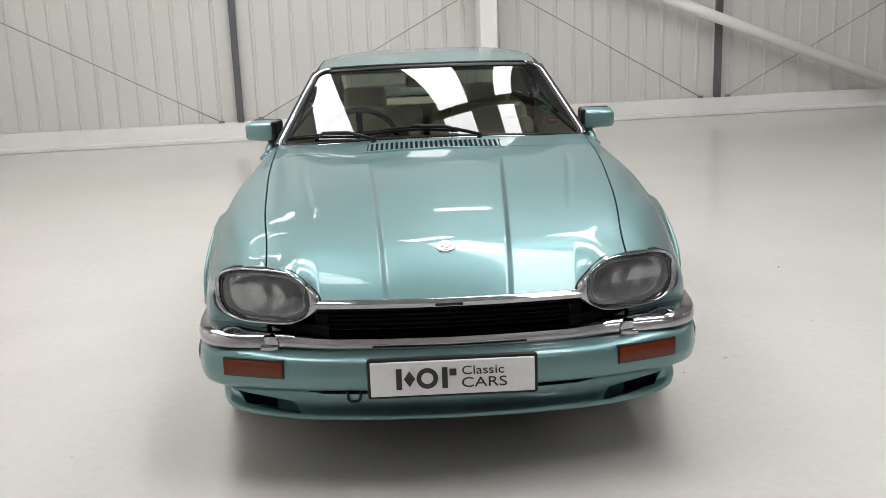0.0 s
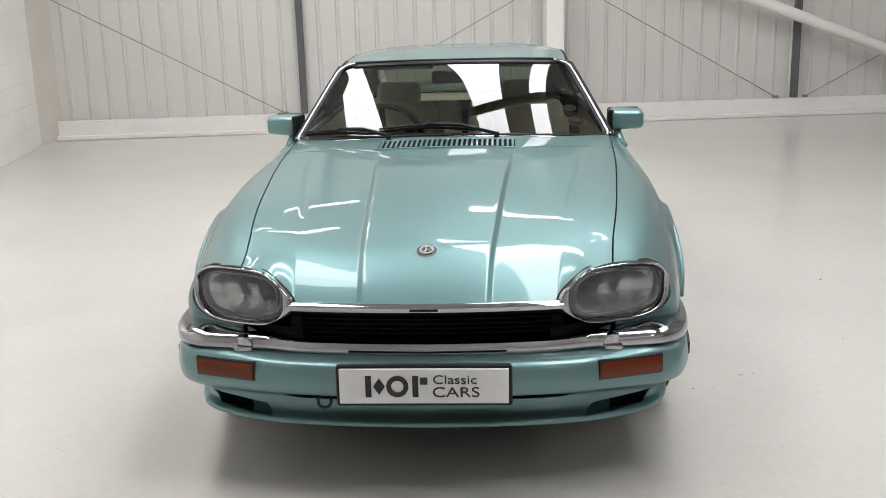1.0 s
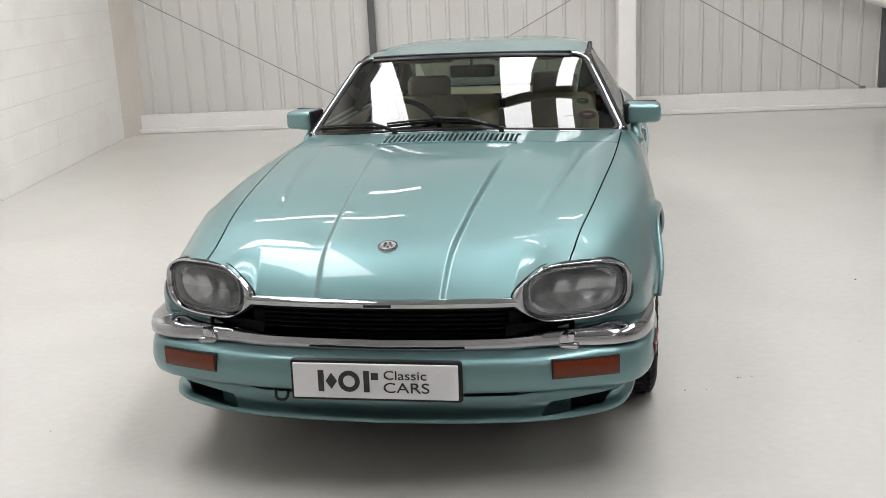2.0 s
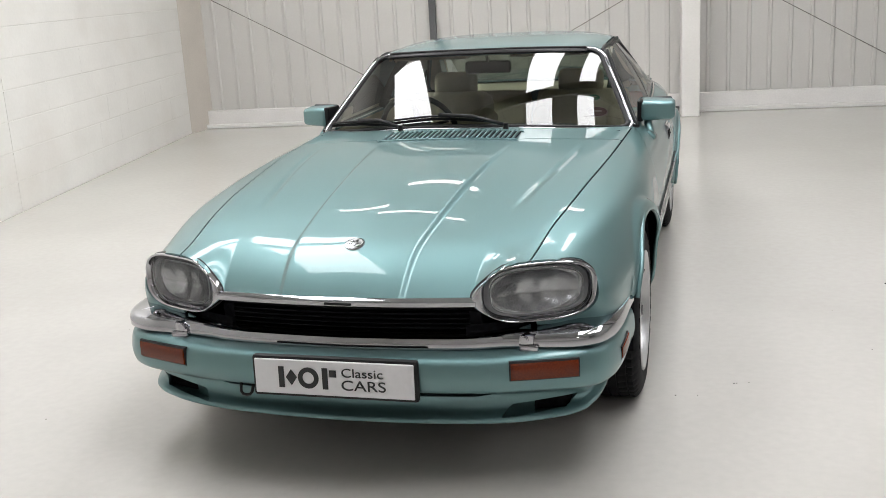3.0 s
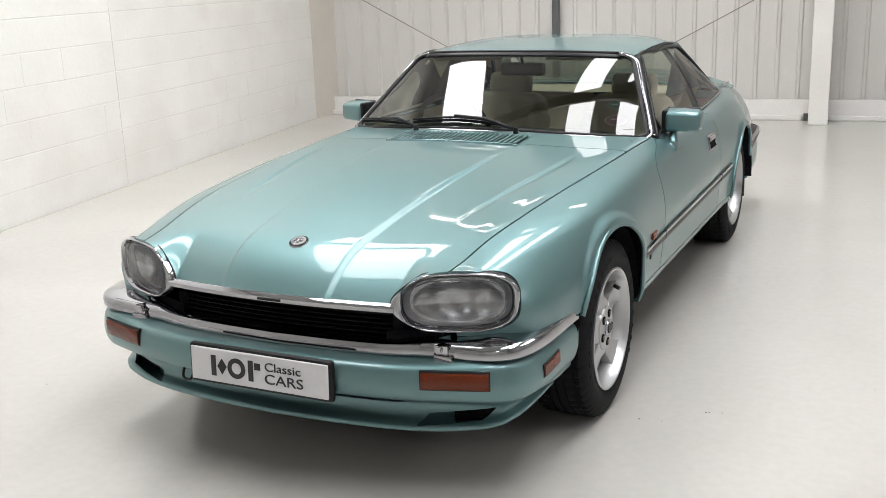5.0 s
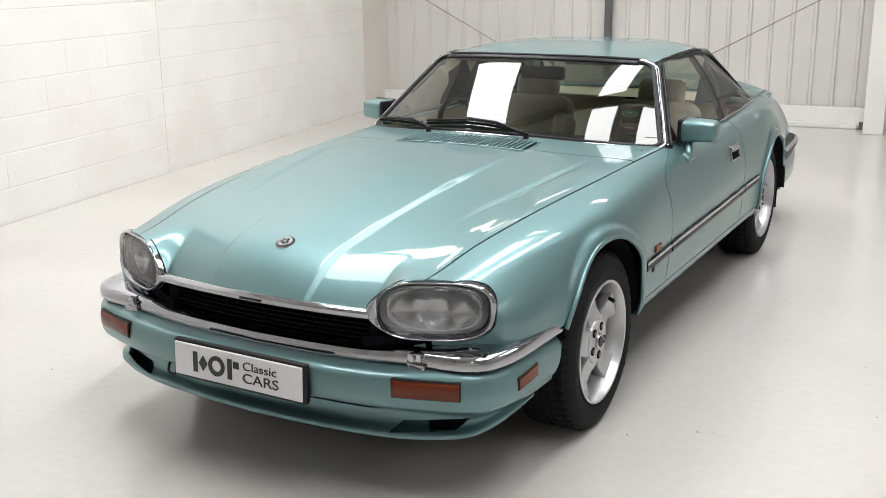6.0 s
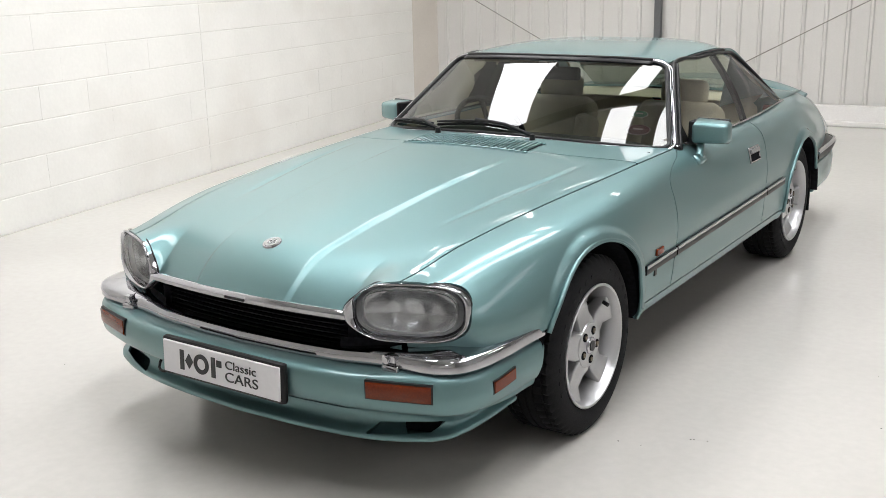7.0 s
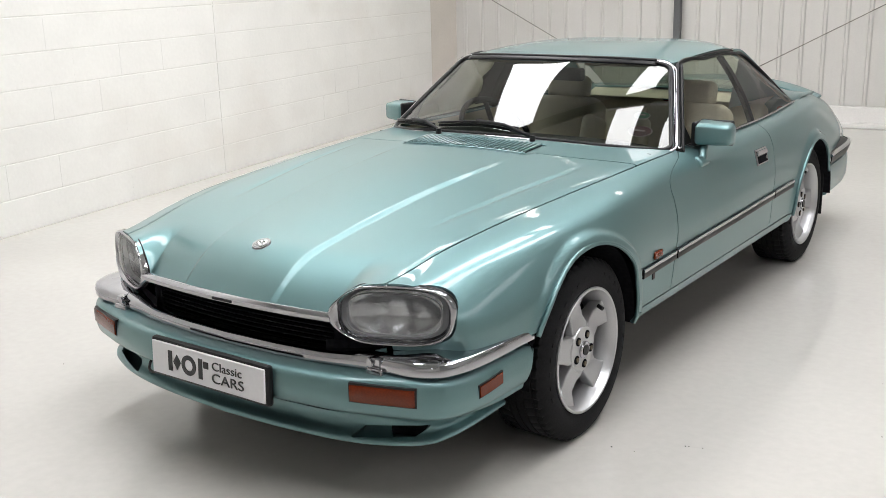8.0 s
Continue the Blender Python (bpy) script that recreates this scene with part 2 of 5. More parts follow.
def cladding():
    """Ribbed liner sheet along the back wall."""
    d = Vector((math.cos(BACK_A), math.sin(BACK_A), 0))
    n = Vector((math.sin(BACK_A), -math.cos(BACK_A), 0))
    base = Vector((0, back_y(0) + 0.13, 0))
    prof = []
    s = -4.9
    while s < 9.4:
        prof += [(s, 0), (s + 0.155, 0), (s + 0.168, 0.018), (s + 0.19, 0.018), (s + 0.203, 0)]
        s += 0.21
    verts = []
    for z in (0.0, HALL_H):
        for a, b in prof:
            verts.append(base + d * a + n * b + Vector((0, 0, z)))
    m = len(prof)
    back = [base + d * a - n * 0.12 + Vector((0, 0, z)) for z in (0, HALL_H) for a in (prof[0][0], prof[-1][0])]
    k = len(verts)
    faces = [(i, i + 1, m + i + 1, m + i) for i in range(m - 1)]
    faces += [(k + 1, k, k + 2, k + 3), (k, 0, m, k + 2), (m - 1, k + 1, k + 3, 2 * m - 1)]
    return tagged(link_mesh("wall_north", verts + back, faces, M_CLAD), label="light grey vertical ribbed metal cladding wall", kind="structure", category="wall")


cladding()


def along_back(s, off, z):
    d = Vector((math.cos(BACK_A), math.sin(BACK_A), 0))
    n = Vector((math.sin(BACK_A), -math.cos(BACK_A), 0))
    return Vector((0, back_y(0), 0)) + d * s + n * off + Vector((0, 0, z))


def back_box(name, s0, s1, o0, o1, z0, z1, material, bevel=0.006, **tags):
    bm = box_bm((s0, -o1, z0), (s1, -o0, z1), bevel, m=Matrix.Translation((0, back_y(0), 0)) @ Matrix.Rotation(BACK_A, 4, 'Z'))
    ob = part(name, bm, material)
    return tagged(ob, **tags)


back_box("plinth", -4.7, 9.2, -0.10, -0.045, 0, 0.205, M_PLINTH, 0.008, label="low pale painted concrete upstand along the wall", kind="structure", category="plinth")
back_box("kerb", -4.7, 0.60, -0.045, 0.0, 0, 0.05, M_PLINTH, 0.01, label="low pale kerb at the foot of the upstand", kind="structure", category="kerb")
back_box("kerb", 0.86, 9.2, -0.045, 0.0, 0, 0.05, M_PLINTH, 0.01, label="low pale kerb at the foot of the upstand", kind="structure", category="kerb")
# steel frame: white column and brace, dark posts, thin tie rods
back_box("column", 0.66, 0.845, 0.02, 0.31, 0, HALL_H, M_STEELW, 0.008, label="white painted steel column on the floor", category="column")
# added dark block stands in for the black gap at the kerb's end
back_box("base_plate", 0.615, 0.66, -0.04, 0.02, 0, 0.07, M_STEELD, 0.003, label="added dark block for the black gap beside the column foot", category="bracket")
for s in (-1.965, 3.505):
    back_box("post", s - 0.035, s + 0.035, -0.10, -0.03, 0.205, HALL_H, M_STEELD, 0.004, label="slim dark grey steel post on the upstand", category="post", group="wall posts")
for a, b in (((-4.72, 1.575), (-2.17, 0.215)), ((-1.74, 0.235), (0.72, 1.545)), ((0.82, 1.62), (3.30, 0.215)), ((3.63, 0.215), (6.3, 1.62))):
    rod = tube("tie_rod", [along_back(a[0], -0.05, a[1]), along_back(b[0], -0.05, b[1])], 0.0045, M_CABLE, segs=8)
    tagged(rod, label="thin grey steel tie rod across the wall", category="tie rod", group="tie rods")
    lo = a if a[1] < b[1] else b
    part("rod_clamp", box_bm((-0.03, -0.015, -0.012), (0.03, 0.015, 0.015), 0.003, m=Matrix.Translation(along_back(lo[0], -0.05, lo[1]))), M_CABLE, rod)
br = tube("brace", [along_back(0.80, 0.15, 2.13), along_back(6.2, 0.15, 0.03)], 0.062, M_STEELW, segs=20)
tagged(br, label="white painted tubular steel brace leaning on the floor", category="brace")


def roof():
    """Liner roof with long translucent panels let into it; the panels run parallel to the block wall."""
    k = -0.24
    line = lambda x, y: (x + k * (y - 3), y)
    # last pair: added wide fill panel, dim so it leaves no streak in paint
    strips = [(-3.1, -2.05), (0.02, 0.72), (1.5, 2.1), (6.6, 10.2)]
    edges = [-10.0] + [v for s in strips for v in s] + [13.0]
    for i in range(len(edges) - 1):
        a, b = edges[i], edges[i + 1]
        # the panels stop short of the walls; one has a piece added near the south end to brighten the bumper
        panes = ([(-9.0, -7.4)] if i == 3 else []) + [((-1.2, 4.1) if i == 1 else (-2.7, 4.7))] if i % 2 else []
        y = -12.0
        for y0, y1 in panes + [(10.0, 10.0)]:
            slab("ceiling", [line(a, y), line(b, y), line(b, y0), line(a, y0)], HALL_H, HALL_H + 0.1, M_ROOF, "light metal liner ceiling")
            if y1 > y0:
                slab("rooflight", [line(a, y0), line(b, y0), line(b, y1), line(a, y1)], HALL_H + 0.03, HALL_H + 0.06, M_FILLPANEL if a > 6 else M_ROOFLIGHT, "broad dim panel added in the roof as fill light" if a > 6 else "long translucent daylight panel in the roof")
            y = y1
    # rafters under the roof
    for y in (-5.4, 7.2):
        bm = box_bm((-6, -0.09, HALL_H - 0.26), (10, 0.09, HALL_H - 0.005), 0.01, m=Matrix.Translation((0, y, 0)) @ Matrix.Rotation(BACK_A, 4, 'Z'))
        tagged(part("rafter", bm, M_STEELW), label="white painted steel rafter under the roof", category="rafter", group="rafters")
    # light battens under the near half of the panels
    for y in (0.55, -0.55):
        bm = box_bm((-4.2, -0.03, HALL_H - 0.04), (7.5, 0.03, HALL_H - 0.002), 0.006, m=Matrix.Translation((0, y, 0)) @ Matrix.Rotation(0.1, 4, 'Z'))
        tagged(part("batten", bm, M_STEELW), label="slim white batten across the roof panels", category="batten", group="roof battens")
    # dark beam on rods, added out of view to band the windscreen's reflection
    beam = empty("hung_beam", Matrix.Translation((0, 1.15, 2.3)) @ Matrix.Rotation(math.atan(0.55), 4, 'Z'), label="dark beam on rods, out of view, for the band in the windscreen's reflection", category="beam")
    part("beam_body", box_bm((-3.0, -0.065, 0), (2.6, 0.065, 0.10), 0.01), M_STEELD, beam)
    for x in (-2.6, 0.0, 2.2):
        part("hanger_rod", cyl_bm((x, 0, 0.1), (x, 0, HALL_H - 2.3), 0.006, 8), M_CABLE, beam)



roof()


def strip_lamp():
    lamp = empty("strip_lamp", label="slim white strip lamp hung under the roof", category="lamp", group="strip lamps")
    part("lamp_body", box_bm((-0.42, -0.07, 0.0), (0.42, 0.07, 0.06), 0.01), M_STEELW, lamp)
    part("diffuser", box_bm((-0.40, -0.055, -0.02), (0.40, 0.055, -0.001), 0.008), M_TUBE, lamp, "glowing white diffuser")
    for x in (-0.3, 0.3):
        part("hanger", cyl_bm((x, 0, 0.06), (x, 0, 0.55), 0.006, 8), M_STEELW, lamp)
    return lamp


first = strip_lamp()
first.matrix_basis = pose(0.45, 5.85, HALL_H - 0.545, 0, 0, 6)
for x, y in ((-1.75, 4.85), (-2.6, 5.5), (-1.9, 6.8)):
    copy_thing(first, pose(x, y, HALL_H - 0.545, 0, 0, 6))


# ---------------------------------------------------------------- the car
car = empty("car", label="pale green metallic two-door coupe parked on the floor", category="car")

# body lines by y (0 = front axle, + to the rear): centre z, then x, z pairs outward to the sill
LINES = [
    (-0.95, 0.5, 0.18, 0.495, 0.405, 0.47, 0.465, 0.64, 0.52, 0.66, 0.54, 0.64, 0.3, 0.59, 0.25, 0.5, 0.24, 0.21),
    (-0.865, 0.605, 0.19, 0.601, 0.41, 0.5664, 0.47, 0.666, 0.575, 0.702, 0.64, 0.68, 0.45, 0.59, 0.4, 0.5, 0.38, 0.21),
    (-0.8, 0.669, 0.195, 0.664, 0.417, 0.6382, 0.483, 0.6924, 0.583, 0.711, 0.674, 0.69, 0.57, 0.597, 0.52, 0.5, 0.5, 0.21),
    (-0.76, 0.698, 0.197, 0.693, 0.421, 0.6703, 0.495, 0.7094, 0.587, 0.716, 0.679, 0.697, 0.655, 0.599, 0.61, 0.5, 0.58, 0.21),
    (-0.738, 0.7096, 0.198, 0.7036, 0.424, 0.6833, 0.502, 0.7159, 0.589, 0.718, 0.681, 0.699, 0.706, 0.6, 0.662, 0.495, 0.63, 0.21),
    (-0.722, 0.7174, 0.199, 0.7114, 0.427, 0.6986, 0.507, 0.72, 0.59, 0.719, 0.682, 0.7, 0.742, 0.6, 0.702, 0.49, 0.66, 0.21),
    (-0.708, 0.7231, 0.2, 0.7171, 0.429, 0.7084, 0.511, 0.7225, 0.592, 0.721, 0.683, 0.702, 0.768, 0.6, 0.738, 0.485, 0.69, 0.21),
    (-0.695, 0.7275, 0.2, 0.7215, 0.43, 0.7165, 0.515, 0.726, 0.593, 0.722, 0.69, 0.703, 0.782, 0.6, 0.765, 0.48, 0.72, 0.21),
    (-0.678, 0.7298, 0.202, 0.7268, 0.433, 0.7251, 0.521, 0.733, 0.595, 0.7252, 0.693, 0.7051, 0.792, 0.6, 0.788, 0.47, 0.75, 0.21),
    (-0.65, 0.7358, 0.204, 0.7348, 0.436, 0.7346, 0.53, 0.729, 0.598, 0.731, 0.696, 0.7095, 0.801, 0.6, 0.806, 0.46, 0.78, 0.2),
    (-0.56, 0.754, 0.21, 0.748, 0.445, 0.7512, 0.552, 0.7386, 0.608, 0.75, 0.722, 0.719, 0.82, 0.6, 0.832, 0.45, 0.81, 0.2),
    (-0.445, 0.7795, 0.2175, 0.7735, 0.4575, 0.7744, 0.566, 0.7523, 0.625, 0.77, 0.7535, 0.7305, 0.84, 0.6, 0.846, 0.455, 0.82, 0.25),
    (-0.33, 0.7975, 0.225, 0.7915, 0.47, 0.7909, 0.58, 0.766, 0.642, 0.785, 0.785, 0.7395, 0.86, 0.6, 0.86, 0.46, 0.83, 0.3),
    (0, 0.838, 0.245, 0.832, 0.52, 0.8248, 0.61, 0.799, 0.675, 0.811, 0.826, 0.756, 0.888, 0.6, 0.872, 0.47, 0.84, 0.3),
    (0.31, 0.87, 0.27, 0.864, 0.565, 0.848, 0.645, 0.827, 0.706, 0.83, 0.836, 0.776, 0.886, 0.6, 0.872, 0.48, 0.84, 0.3),
    (0.64, 0.893, 0.28, 0.888, 0.58, 0.862, 0.667, 0.85, 0.726, 0.844, 0.828, 0.787, 0.872, 0.605, 0.87, 0.48, 0.84, 0.3),
    (0.9, 0.908, 0.29, 0.9, 0.59, 0.875, 0.68, 0.863, 0.738, 0.853, 0.824, 0.79, 0.872, 0.61, 0.87, 0.49, 0.84, 0.3),
    (1.5, 0.905, 0.29, 0.898, 0.59, 0.875, 0.69, 0.86, 0.745, 0.848, 0.826, 0.79, 0.872, 0.62, 0.87, 0.5, 0.84, 0.3),
    (2.1, 0.905, 0.29, 0.898, 0.59, 0.88, 0.69, 0.865, 0.742, 0.852, 0.818, 0.8, 0.866, 0.65, 0.868, 0.52, 0.84, 0.3),
    (2.6, 0.905, 0.29, 0.9, 0.58, 0.885, 0.66, 0.872, 0.712, 0.862, 0.796, 0.81, 0.86, 0.66, 0.862, 0.5, 0.84, 0.3),
    (3.1, 0.885, 0.27, 0.88, 0.54, 0.865, 0.61, 0.855, 0.65, 0.845, 0.728, 0.8, 0.806, 0.64, 0.816, 0.5, 0.8, 0.24),
    (3.45, 0.835, 0.25, 0.83, 0.5, 0.82, 0.57, 0.812, 0.6, 0.802, 0.676, 0.755, 0.754, 0.62, 0.764, 0.5, 0.75, 0.27),
    (3.68, 0.765, 0.24, 0.76, 0.47, 0.752, 0.54, 0.745, 0.56, 0.735, 0.63, 0.69, 0.706, 0.59, 0.718, 0.5, 0.7, 0.3),
]
# the panel between the outer crease and the shut line is gently arched behind the nose
for k, r in enumerate(LINES):
    share = min(max((r[0] + 0.68) / 0.10, 0.0), 1.0) if r[0] < 1.0 else 0.0
    straight = r[5] + (r[9] - r[5]) * (r[6] - r[4]) / (r[8] - r[4]) + 0.003
    LINES[k] = r[:7] + (r[7] * (1 - share) + straight * share,) + r[8:]
LY = [r[0] for r in LINES]
L = [spline(LY, [r[k] for r in LINES]) for k in range(1, 18)]


def eased(f, sigma, broad):
    """The same line with small unevenness smoothed away, more broadly behind the nose."""
    y = np.arange(-1.2, 4.0, 0.005)
    raw = f(np.clip(y, LY[0], LY[-1]))

    def blur(w):
        n = int(4 * w / 0.005)
        k = np.exp(-0.5 * (np.arange(-n, n + 1) * 0.005 / w) ** 2)
        return np.convolve(np.pad(raw, n, mode="edge"), k / k.sum(), mode="valid")
    share = smoothstep(-0.55, -0.30, y) * (1 - smoothstep(1.4, 1.9, y))
    v = blur(sigma) * (1 - share) + blur(broad) * share
    return lambda q: np.interp(q, y, v)


L = [eased(f, 0.05, 0.15) if i < 7 else eased(f, 0.035, 0.12) if i < 9 else eased(f, 0.022 if i > 10 else 0.03, 0.10) for i, f in enumerate(L)]
seam_x, seam_z = L[7], L[8]


def section(y):
    """Half section at y: arrays x, z from the centre to the sill."""
    v = [float(f(y)) for f in L]
    pts = [(-v[1], v[2]), (0, v[0])] + [(v[k], v[k + 1]) for k in range(1, 17, 2)]
    pts = np.array(pts + [(pts[-1][0] - 0.06, pts[-1][1] - 0.02)])
    d = np.sqrt(np.maximum(np.hypot(*np.diff(pts, axis=0).T), 1e-6))
    t = np.concatenate([[0], np.cumsum(d)])
    # middle panel and shoulder are curves of their own that meet in a crease
    t0 = t[3]
    mid_x, mid_z = spline(t[:4], pts[:4, 0]), spline(t[:4], pts[:4, 1])
    out_x, out_z = spline(t[3:], pts[3:, 0]), spline(t[3:], pts[3:, 1])
    fx = lambda u: np.where(u <= t0, mid_x(np.minimum(u, t0)), out_x(np.maximum(u, t0)))
    fz = lambda u: np.where(u <= t0, mid_z(np.minimum(u, t0)), out_z(np.maximum(u, t0)))
    even = lambda c: np.arange(1, c + 1) / c
    steps = [np.concatenate([0.9 * even(10), 0.9 + 0.1 * even(3)]), np.concatenate([0.1 * even(8), 0.1 + 0.76 * even(10), 0.86 + 0.14 * even(7)])]
    steps += [even(c) for c in (12, 6, 10, 20, 10, 10)]
    u = [t[1]]
    for i, c in enumerate(steps):
        u += list(t[i + 1] + (t[i + 2] - t[i + 1]) * c)
    u = np.array(u)
    return fx(u), fz(u)


# front axle line, the front arch's centre height and the arch radii
AXLE_F, ARCH_Z = -0.021, 0.313
R_F, R_R = 0.378, 0.352


def body_grid():
    ys = np.concatenate([np.arange(-0.95, -0.62, 0.008), np.arange(-0.614, 0.6, 0.010), np.arange(0.6, 2.1, 0.03), np.arange(2.1, 3.1, 0.013), np.arange(3.1, 3.68, 0.03), [3.68]])
    rows = []
    for y in ys:
        x, z = section(y)
        xi, xo = float(L[1](y)), float(L[3](y))
        # raised middle of the bonnet, fading out towards the windscreen
        fade = 1 - smoothstep(-0.10, 0.50, y)
        z = z + 0.014 * fade * (1 - smoothstep(xi - 0.002, xi + 0.022, x)) - 0.005 * (1 - smoothstep(0.25, 0.55, y)) * smoothstep(-0.45, -0.15, y) * (1 - smoothstep(0.0, 0.022, np.abs(x - xo)))
        # flared wheel arch lips
        for ya, za, ra in ((AXLE_F, ARCH_Z, R_F), (2.591, 0.325, R_R)):
            r = np.hypot(y - ya, z - za)
            lip = (0.35 + 0.65 * smoothstep(-0.32, 0.0, y - ya)) * (1 - smoothstep(ra + 0.028, ra + 0.052, r)) * smoothstep(0.25, 0.34, z) * (1 - smoothstep(0.72, 0.775, z)) * (x > 0.6)
            x = x + 0.020 * lip
        rows.append(np.stack([x, np.full_like(x, y), z], 1))
    half = np.array(rows)
    full = np.concatenate([(half * [-1, 1, 1])[:, :0:-1], half], 1)
    return full


G = body_grid()
DU = np.gradient(G, axis=1)
DV = np.gradient(G, axis=0)
NRM = np.cross(DU, DV)
NRM /= np.linalg.norm(NRM, axis=2, keepdims=True)
BODY = (G.reshape(-1, 3), NRM.reshape(-1, 3), grid_faces(G.shape[0], G.shape[1]))


def clip(mesh, f):
    """Keeps the part of a mesh where f(x, y, z) > 0; f takes arrays."""
    V, N, F = mesh
    d = f(V[:, 0], V[:, 1], V[:, 2])
    inside = d > 0
    verts, norms, faces, cut, used = list(V), list(N), [], {}, None

    def crossing(a, b):
        key = (a, b) if a < b else (b, a)
        if key not in cut:
            p, q = key
            t = d[p] / (d[p] - d[q])
            t = min(max(t, 0.0), 1.0)
            cut[key] = len(verts)
            verts.append(V[p] + (V[q] - V[p]) * t)
            n = N[p] + (N[q] - N[p]) * t
            norms.append(n / np.linalg.norm(n))
        return cut[key]
    for face in F:
        k = sum(bool(inside[i]) for i in face)
        if k == len(face):
            faces.append(face)
        elif k:
            out = []
            for a, b in zip(face, face[1:] + face[:1]):
                if inside[a]:
                    out.append(a)
                if inside[a] != inside[b]:
                    out.append(crossing(a, b))
            if len(out) > 2:
                faces.append(tuple(out))
    used = sorted({i for f2 in faces for i in f2})
    back = {i: k for k, i in enumerate(used)}
    return np.array([verts[i] for i in used]).reshape(-1, 3), np.array([norms[i] for i in used]).reshape(-1, 3), [tuple(back[i] for i in f2) for f2 in faces]


def panel(name, mesh, material, parent, label="", lip=0.014):
    """A skin with its true normals and edges turned inwards."""
    V, N, F = mesh
    count = {}
    for f in F:
        for a, b in zip(f, f[1:] + f[:1]):
            count[(a, b)] = 1
    rim = [(a, b) for a, b in count if (b, a) not in count]
    verts, low = list(V), {}
    faces = list(F)
    if lip:
        for a, b in rim:
            for i in (a, b):
                if i not in low:
                    low[i] = len(verts)
                    verts.append(V[i] - N[i] * lip)
        faces += [(b, a, low[a], low[b]) for a, b in rim]
    ob = link_mesh(name, verts, faces, material, parent, label, smooth=True)
    me = ob.data
    loops = []
    for p in me.polygons:
        for vi in p.vertices:
            loops.append(tuple(N[vi]) if p.index < len(F) else tuple(p.normal))
    me.normals_split_custom_set(loops)
    return ob


FRONT_X = [0, .20, .40, .42, .50, .585, .68, .745, .785, .9]
FRONT_Y = [-.868, -.863, -.844, -.842, -.808, -.773, -.733, -.706, -.690, -.690]


def front_y(x):
    return np.interp(np.abs(x), FRONT_X, FRONT_Y)


def arch(y, z, ya, r):
    return np.hypot(y - ya, z - (ARCH_Z if ya < 1 else 0.325)) - r


GAP = 0.0028


DOOR_LINE = spline([.34, .50, .644, .715, .757, .785, .808, .838, .87], [.690, .701, .714, .702, .697, .722, .790, .945, 1.03])


def door_front(z):
    """The shut line bows forward, then runs back to the foot of the windscreen pillar."""
    return DOOR_LINE(np.clip(z, .34, .87))


def door_rear(z):
    return 1.885 + 0.03 * smoothstep(0.5, 0.85, z)


def bonnet_rear(x):
    """The bonnet's rear edge steps forward round the vent panel."""
    ax = np.abs(x)
    return .485 + smoothstep(.308, .318, ax) * (.047 + .105 * (np.maximum(ax - .312, 0) / .39) ** 1.3)


def screen_base(x):
    k = np.abs(x) / 0.735
    return 0.735 + 0.14 * k ** 2 + 0.09 * k ** 4


LAMP_O = np.array([.42, -.842, 0.0])
LAMP_D = np.array([.361, .153, 0.0]) / math.hypot(.361, .153)
LAMP_N = np.array([LAMP_D[1], -LAMP_D[0], 0.0])


def lamp_at(s, h, out=0.0, side=1):
    # the lamp leans back a little and wraps round the corner
    wrap = 0.012 * max(0.0, (s - 0.22) / 0.17) ** 2
    p = LAMP_O + LAMP_D * s + LAMP_N * (out - wrap)
    return (p[0] * side, p[1] + 0.05 * (h - 0.60), h)


def oval(k, cx, cz, rx, rz, n=2.7):
    a = 2 * math.pi * k
    c, s = math.cos(a), math.sin(a)
    return cx + rx * math.copysign(abs(c) ** (2 / n), c), cz + rz * math.copysign(abs(s) ** (2 / n), s)


def bezel_outline(k):
    """Outer line of the bright bezel: an oval drawn out to a point at the grille."""
    s, h = oval(k, .201, .6165, .188, .0920, 2.9)
    w = max(0.0, (0.10 - s) / 0.10)
    h = h + (0.594 - h) * 0.50 * w ** 1.3
    return s - 0.022 * w ** 2, h


_o = np.array([bezel_outline(i / 720) for i in range(720)])
_ang = np.arctan2(_o[:, 1] - .61, _o[:, 0] - .20)
_rad = np.hypot(_o[:, 1] - .61, _o[:, 0] - .20)
_k = np.argsort(_ang)
LAMP_ANG, LAMP_RAD = _ang[_k], _rad[_k]


def off_lamp(x, y, z, margin):
    """Distance outside the lamp's outline, and in front of its plane, for either side."""
    ax = np.abs(x)
    s = (ax - LAMP_O[0]) * LAMP_D[0] + (y - LAMP_O[1]) * LAMP_D[1]
    ahead = (ax - LAMP_O[0]) * LAMP_N[0] + (y - LAMP_O[1]) * LAMP_N[1]
    a = np.arctan2(z - .61, s - .20)
    r = np.interp(a, LAMP_ANG, LAMP_RAD, period=2 * math.pi)
    ring = np.hypot(z - .61, s - .20) - r - margin
    return np.where(ahead > -0.10, ring, 0.05), ahead


bonnet_mesh = clip(BODY, lambda x, y, z: np.minimum(seam_x(y) - GAP - np.abs(x), np.minimum(y - front_y(x), bonnet_rear(x) - GAP - y)))
bonnet = panel("bonnet", bonnet_mesh, M_PAINT, car, "ridged bonnet with four raised creases", lip=0.006)
scuttle_mesh = clip(clip(BODY, lambda x, y, z: np.minimum(y - bonnet_rear(x) - GAP, screen_base(x) + 0.03 - y)), lambda x, y, z: seam_x(y) - GAP - np.abs(x))
panel("scuttle", scuttle_mesh, M_PAINT, car)

